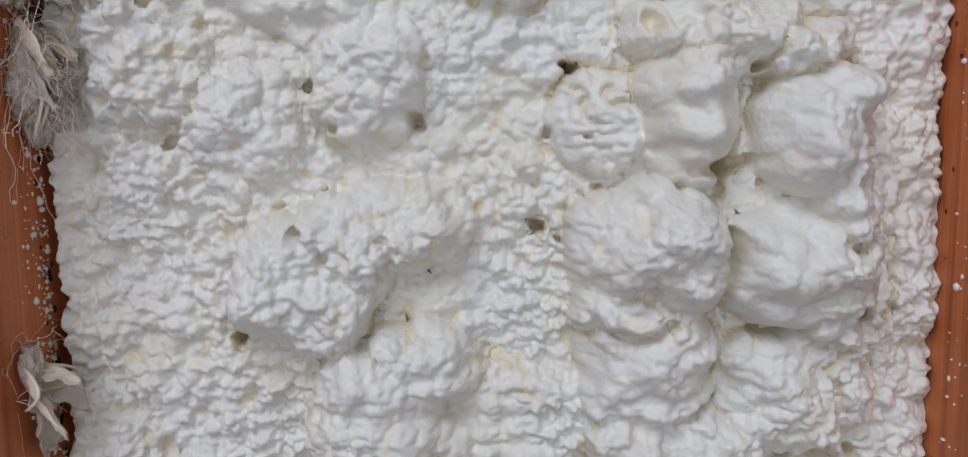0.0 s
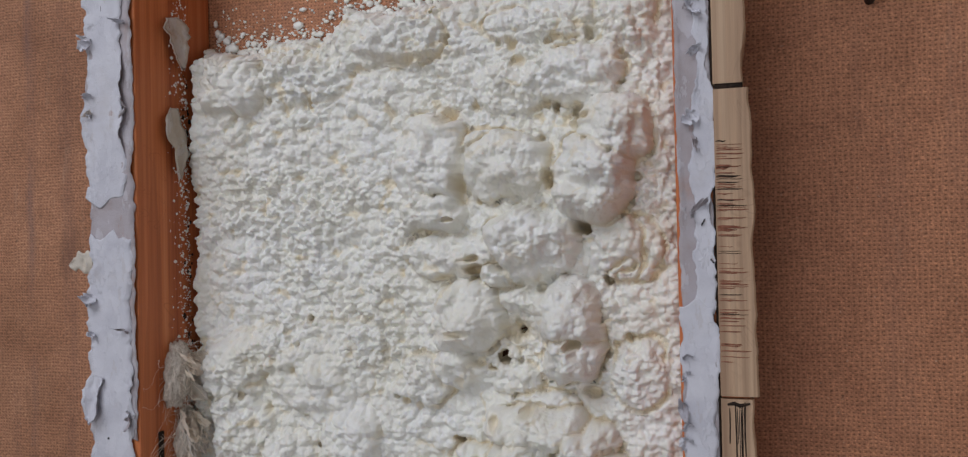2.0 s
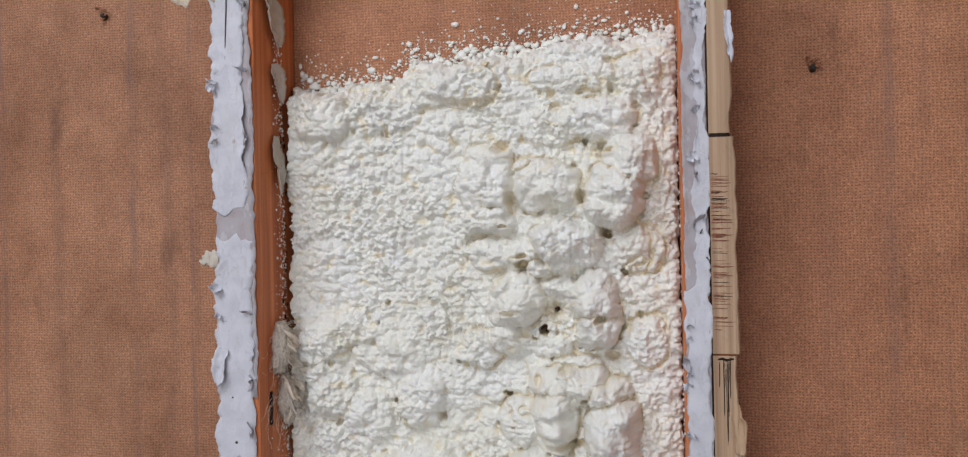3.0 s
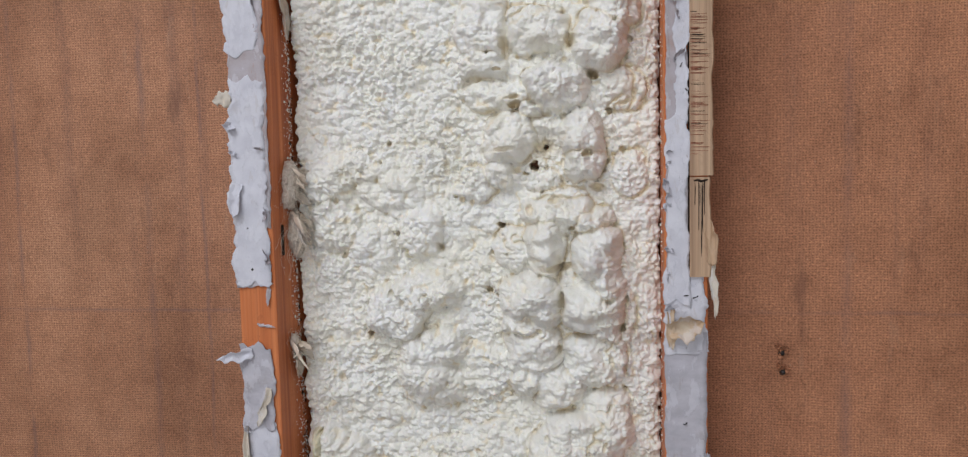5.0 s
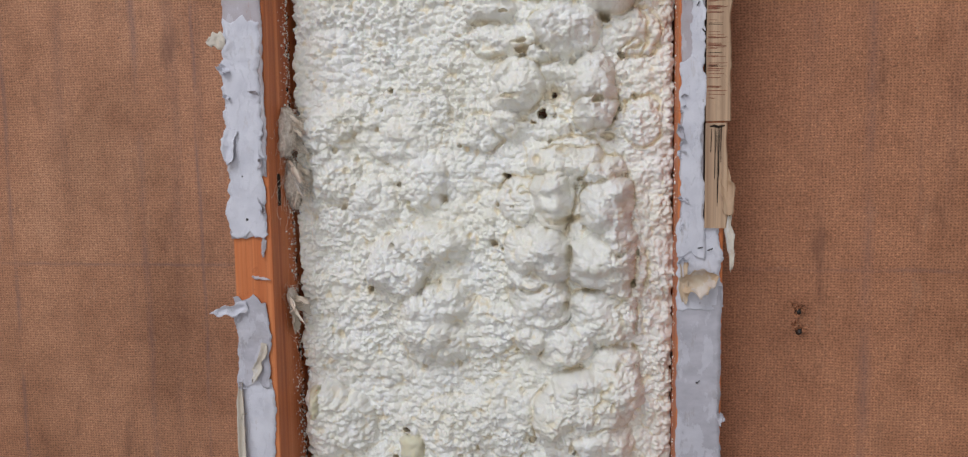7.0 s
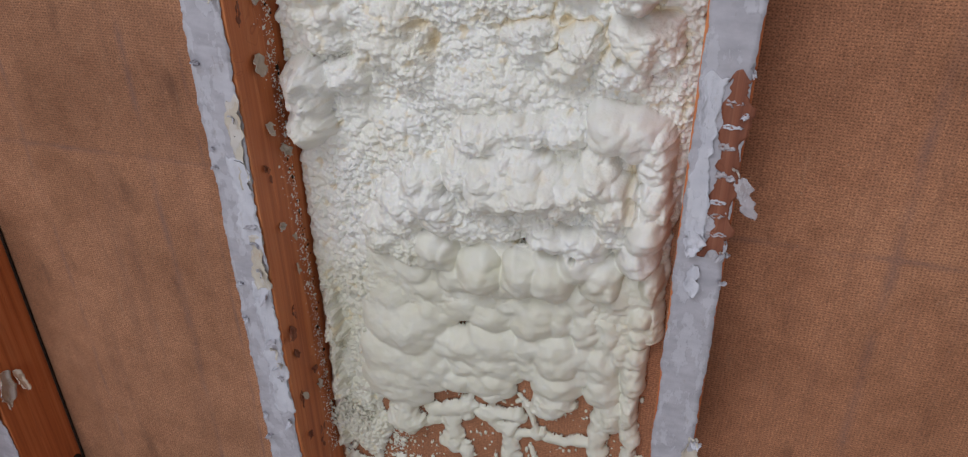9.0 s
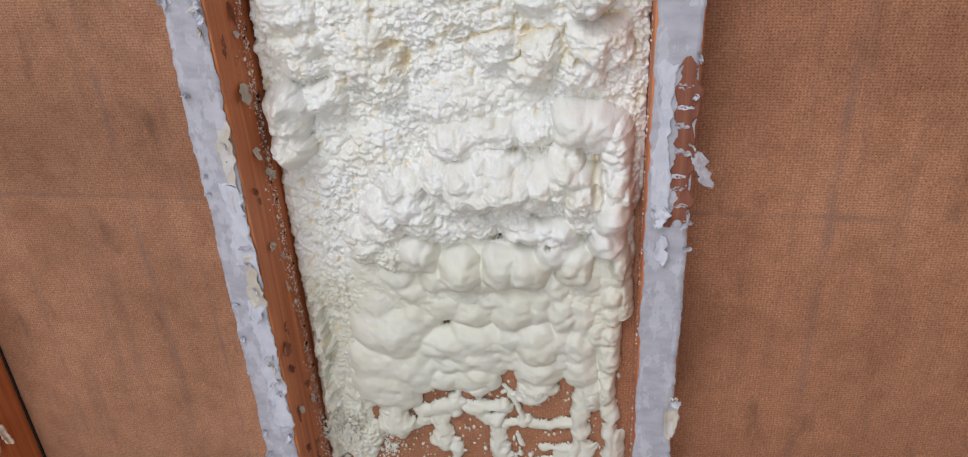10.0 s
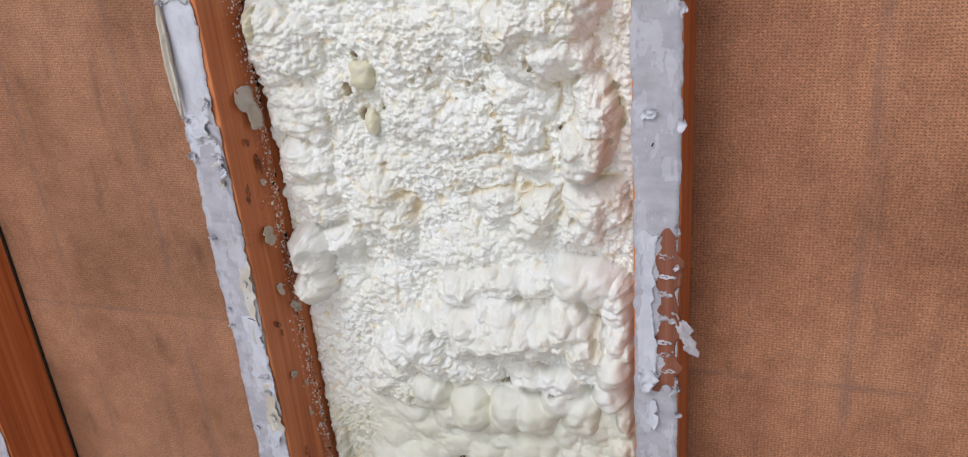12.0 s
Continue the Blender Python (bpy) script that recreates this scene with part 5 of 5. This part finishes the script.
for n in range(95):  # saw scratches across the batten
    z = 1.492 + 0.125 * srng.random()
    x1 = 0.009 + 0.012 * srng.random()
    wire(R, "scratch", [(0.0036, FRONT - 0.0051, z), (0.006, FRONT - 0.0053, z + 0.0004 * srng.random()), (x1 * 0.8, FRONT - 0.0053, z - 0.0004 * srng.random()), (x1, FRONT - 0.0050, z)], 0.00014 + 0.00022 * srng.random(), BLACK if n % 6 == 0 else BARE, "dark saw scratch" if n == 0 else "")
for n in range(8):  # rot streaks in the short lower length
    x = 0.0060 + 0.0125 * srng.random()
    z1, ln = 1.4725 - 0.004 * srng.random(), 0.012 + 0.055 * srng.random() * (1 if 0.009 < x < 0.015 else 0.5)
    k = np.linspace(0, 1, 9)
    wire(R, "black_streak", np.stack([x + 0.0002 * np.sin(k * 3 + n), FRONT - 0.0051 + 0 * k, z1 - k * ln], -1), 0.0002 + 0.0004 * srng.random(), BLACK, "black rot streak in the grain" if n == 0 else "")
wire(R, "black_streak", [(0.0065, FRONT - 0.005, 1.4705), (0.010, FRONT - 0.0053, 1.4712), (0.013, FRONT - 0.0053, 1.4700), (0.0185, FRONT - 0.0050, 1.4712)], 0.0011, BLACK)
bm = boxed(bmesh.new(), 0.0035, 0.019, FRONT - 0.0046, FRONT - 0.003, 1.6458, 1.6492)
part("black_streak", bm, BLACK, R)
bm = boxed(bmesh.new(), 0.0016, 0.0031, FRONT - 0.0030, FRONT - 0.0006, 1.385, 2.28)
part("seam", bm, BLACK, R, "dark seam beside the batten")
leaf(R, "paper_flap", (0.018, FRONT - 0.006, 1.79), 0.032, 0.016, 285, 0.008, PAPER, 111, 0.4, label="crumpled white scrap on the batten")
leaf(R, "paper_flap", (0.019, FRONT - 0.005, 1.745), 0.040, 0.008, 272, 0.003, PAPER, 113, 0.3)
leaf(R, "splinter", (0.020, FRONT - 0.003, 1.435), 0.040, 0.010, 272, 0.004, BATTEN, 115, 0.3, thick=0.001, label="raised wood splinter")
leaf(R, "splinter", (0.021, FRONT - 0.002, 1.400), 0.050, 0.008, 275, 0.002, CREAM_PAPER, 117, 0.3)
staple(R, 0.008, 1.3665, 20)
staple(R, 0.0, 1.368, 10)
staple(R, -0.001, 1.2505, 30, 0.003)
staple(R, -0.004, 1.572, 60)
staple(R, 0.0005, 1.550, -50, 0.003)
staple(R, -0.003, 1.118, 60, 0.002)
leaf(R, "paper_flap", (-0.012, FRONT - 0.001, 1.14), 0.014, 0.007, 20, 0.003, PAPER, 121, 0.3)
nail(R, 0.000, 1.000, 0.0008)

# the next stud, with a plain paper face
W = stud(-0.620, "dark orange fir stud with a white paper face")
ragged(W, "paper_strip", -0.0195, 0.0175, 0.02, 2.3, GREY_PAPER, 131, 0.0016, lift=0.002, label="greyish white paper strip")
leaf(W, "paper_flap", (-0.010, FRONT - 0.001, 0.425), 0.05, 0.022, 245, 0.010, CREAM_PAPER, 133, 0.3, label="torn cream paper tongue")
leaf(W, "glue_flake", (0.019, -0.070, 0.565), 0.045, 0.020, 255, 0.008, CREAM_PAPER, 134, 0.3, face="side", label="pale dried glue flake")
leaf(W, "glue_flake", (0.019, -0.055, 0.555), 0.03, 0.012, 275, 0.010, FIBRE, 136, 0.4, face="side")
# solid black strip added for the shade where stud and board meet
part("gap_shade_strip", boxed(bmesh.new(), 0.0180, 0.0212, -0.0040, -0.0006, 0.02, 2.3, 0.0005), BLACK, W, "black strip standing in for the shade in the gap between stud and board")
bm = bmesh.new()
bmesh.ops.create_icosphere(bm, subdivisions=3, radius=1, matrix=Matrix.LocRotScale((0.019, -0.014, 0.335), None, (0.003, 0.012, 0.028)))
part("rot_hole", bm, BLACK, W, "black rotted notch at the back edge")


# ---- shreds of old insulation on the stud's side ----
def tuft(x, y, z, drop, spread, count, seed, label):
    thing = tagged(empty("insulation_tuft", (x, y, z)), label, "insulation tuft")
    rg = np.random.default_rng(seed)
    vs, fs = [], []
    for n in range(count):
        p0 = np.array([abs(rg.normal(0, 0.003)), rg.normal(0, spread * 0.5), rg.normal(0, 0.008)])
        step = np.array([rg.normal(0.0008, 0.0010), rg.normal(0.0006, 0.0016), -drop / 14 * rg.uniform(0.5, 1.2)])
        pts, d = [], step
        for k in range(15):
            pts.append(p0.copy())
            d = d * 0.70 + step * 0.30 + rg.normal(0, 0.0011, 3)
            p0 = p0 + d
            p0[0] = np.clip(p0[0], 0.0006, 0.022)
        pts = np.array(pts)
        r = 0.00007 + 0.00013 * rg.random() ** 2
        tang = np.gradient(pts, axis=0)
        tang /= np.linalg.norm(tang, axis=1, keepdims=True) + 1e-9
        a = np.cross(tang, (0.3, 0.9, 0.2))
        a /= np.linalg.norm(a, axis=1, keepdims=True) + 1e-9
        b = np.cross(tang, a)
        base_i = len(vs)
        for k in range(15):
            for w in (0, 2.094, 4.189):
                vs.append(pts[k] + r * (math.cos(w) * a[k] + math.sin(w) * b[k]))
        for k in range(14):
            for w in range(3):
                fs.append((base_i + 3 * k + w, base_i + 3 * k + (w + 1) % 3, base_i + 3 * k + 3 + (w + 1) % 3, base_i + 3 * k + 3 + w))
    part("fibre_wisp", (vs, fs), FIBRE, thing, "fine pale glass fibres")
    for n in range(4 if count > 100 else 1):
        bm = bmesh.new()
        size = (0.0075 + 0.0035 * rg.random()) * (1 if count > 100 else 0.6)
        bmesh.ops.create_icosphere(bm, subdivisions=4, radius=1)
        co = np.array([v.co[:] for v in bm.verts])
        puff = 1 + 0.28 * soft_fractal(co[:, 0] + 2 * co[:, 1], co[:, 2] - co[:, 1], 0.55, seed + n, 3)
        co = co * puff[:, None] * np.array([0.75, 1.0, 1.5]) * size
        mid = np.array([0.004, rg.normal(0, spread * 0.45), -drop * (0.15 + 0.22 * n) + rg.normal(0, 0.003)])
        for v, c in zip(bm.verts, co + mid):
            v.co = c
        part("felted_clump", bm, FELT, thing, "matted greyish fibre clump" if n == 0 else "")
    for n in range(7 if count > 100 else 3):
        leaf(thing, "paper_scrap", (0.001, rg.normal(0, spread * 0.4), rg.normal(0.004, 0.006)), 0.012 + 0.016 * rg.random(), 0.007 + 0.007 * rg.random(), float(rg.uniform(230, 330)), 0.017, (CREAM_PAPER, FIBRE, FIBRE)[n % 3], seed + n, 0.5, face="side", label="crumpled paper scrap" if n == 0 else "")
    for n in range(3):
        k = np.linspace(0, 1, 12)
        y0, bend = rg.normal(0, spread * 0.5), rg.normal(0, 0.012)
        wire(thing, "strand", np.stack([0.004 + 0.008 * np.sin(k * 3), y0 + bend * np.sin(k * 2.6), -k * drop * 1.1], -1), 0.0007, FIBRE, "twisted paper strand" if n == 0 else "")
    return thing


tuft(-0.1836, -0.052, 1.482, 0.024, 0.008, 110, 3, "frayed pale insulation shred stuck to the stud's side")
tuft(-0.1836, -0.044, 1.436, 0.032, 0.010, 190, 9, "bushy pale insulation shred stuck to the stud's side")
tuft(-0.1836, -0.040, 1.862, 0.016, 0.016, 70, 15, "short white insulation shred high on the stud")
tuft(-0.1836, -0.060, 1.315, 0.014, 0.006, 14, 21, "thin greyish insulation shred on the stud's side")
bm = bmesh.new()
bmesh.ops.create_cube(bm, size=1, matrix=Matrix.LocRotScale((0.0194, -0.068, 1.418), None, (0.0012, 0.005, 0.030)))
part("dark_split", bm, BLACK, S, "dark split in the wood")
for k in range(5):
    z = 1.79 + 0.02 * k
    leaf(S, "paper_flap", (-0.019, FRONT - 0.001, 1.842 + 0.006 * k), 0.02 + 0.004 * (k % 2), 0.004, 262 + 6 * k, 0.003, CREAM_PAPER, 141 + k, 0.2)


# ---- marks on the bare board ----
def nail_tip(x, z, label, chips):
    thing = tagged(empty("nail_tip", (x, 0, z)), label, "nail")
    bm = bmesh.new()
    bmesh.ops.create_cone(bm, cap_ends=True, segments=10, radius1=0.0034, radius2=0.0018, depth=0.006, matrix=Matrix.Translation((0, -0.003, 0)) @ Matrix.Rotation(radians(80), 4, "X"))
    for v in bm.verts:
        v.co += Vector((0.0006, 0, 0.0006)) * math.sin(v.co.z * 4000)
    part("point", bm, IRON, thing, "rusty dark nail point")
    for n in range(chips):
        leaf(thing, "chip", (-0.002 + 0.002 * n, -0.0005, 0.001 + 0.001 * n), 0.009, 0.006, 30 + 100 * n, 0.005, BOARD, 150 + n, 0.2, label="raised board splinter" if n == 0 else "")
    return thing


nail_tip(-0.394, 1.806, "dark nail point through the brown board", 3)
nail_tip(0.300, 1.712, "small dark nail point through the brown board", 2)
nail_tip(0.302, 1.296, "nail point with a torn board splinter", 3)
nail_tip(0.303, 1.277, "lower nail point with a torn board splinter", 2)

# ---- a red tub standing in the next bay ----
tub = tagged(empty("storage_tub", (-0.82, -0.19, 0)), "dull red plastic storage tub standing on the floor", "storage tub")
bm = bmesh.new()
rings = ((0.135, 0.0), (0.150, 0.004), (0.168, 0.60), (0.180, 0.605), (0.180, 0.625), (0.164, 0.625), (0.158, 0.59), (0.142, 0.012), (0.0, 0.012))
prev = None
for r, z in rings:
    ring = [bm.verts.new((r * max(-1, min(1, 1.25 * math.cos(w))) * 1.0, r * max(-1, min(1, 1.25 * math.sin(w))), z)) for w in np.arange(40) * math.pi / 20]
    if prev:
        for a in range(40):
            bm.faces.new((prev[a], prev[(a + 1) % 40], ring[(a + 1) % 40], ring[a]))
    else:
        bm.faces.new(ring[::-1])
    prev = ring
bmesh.ops.remove_doubles(bm, verts=bm.verts, dist=0.0001)
bmesh.ops.recalc_face_normals(bm, faces=bm.faces)
part("body", bm, RED, tub)
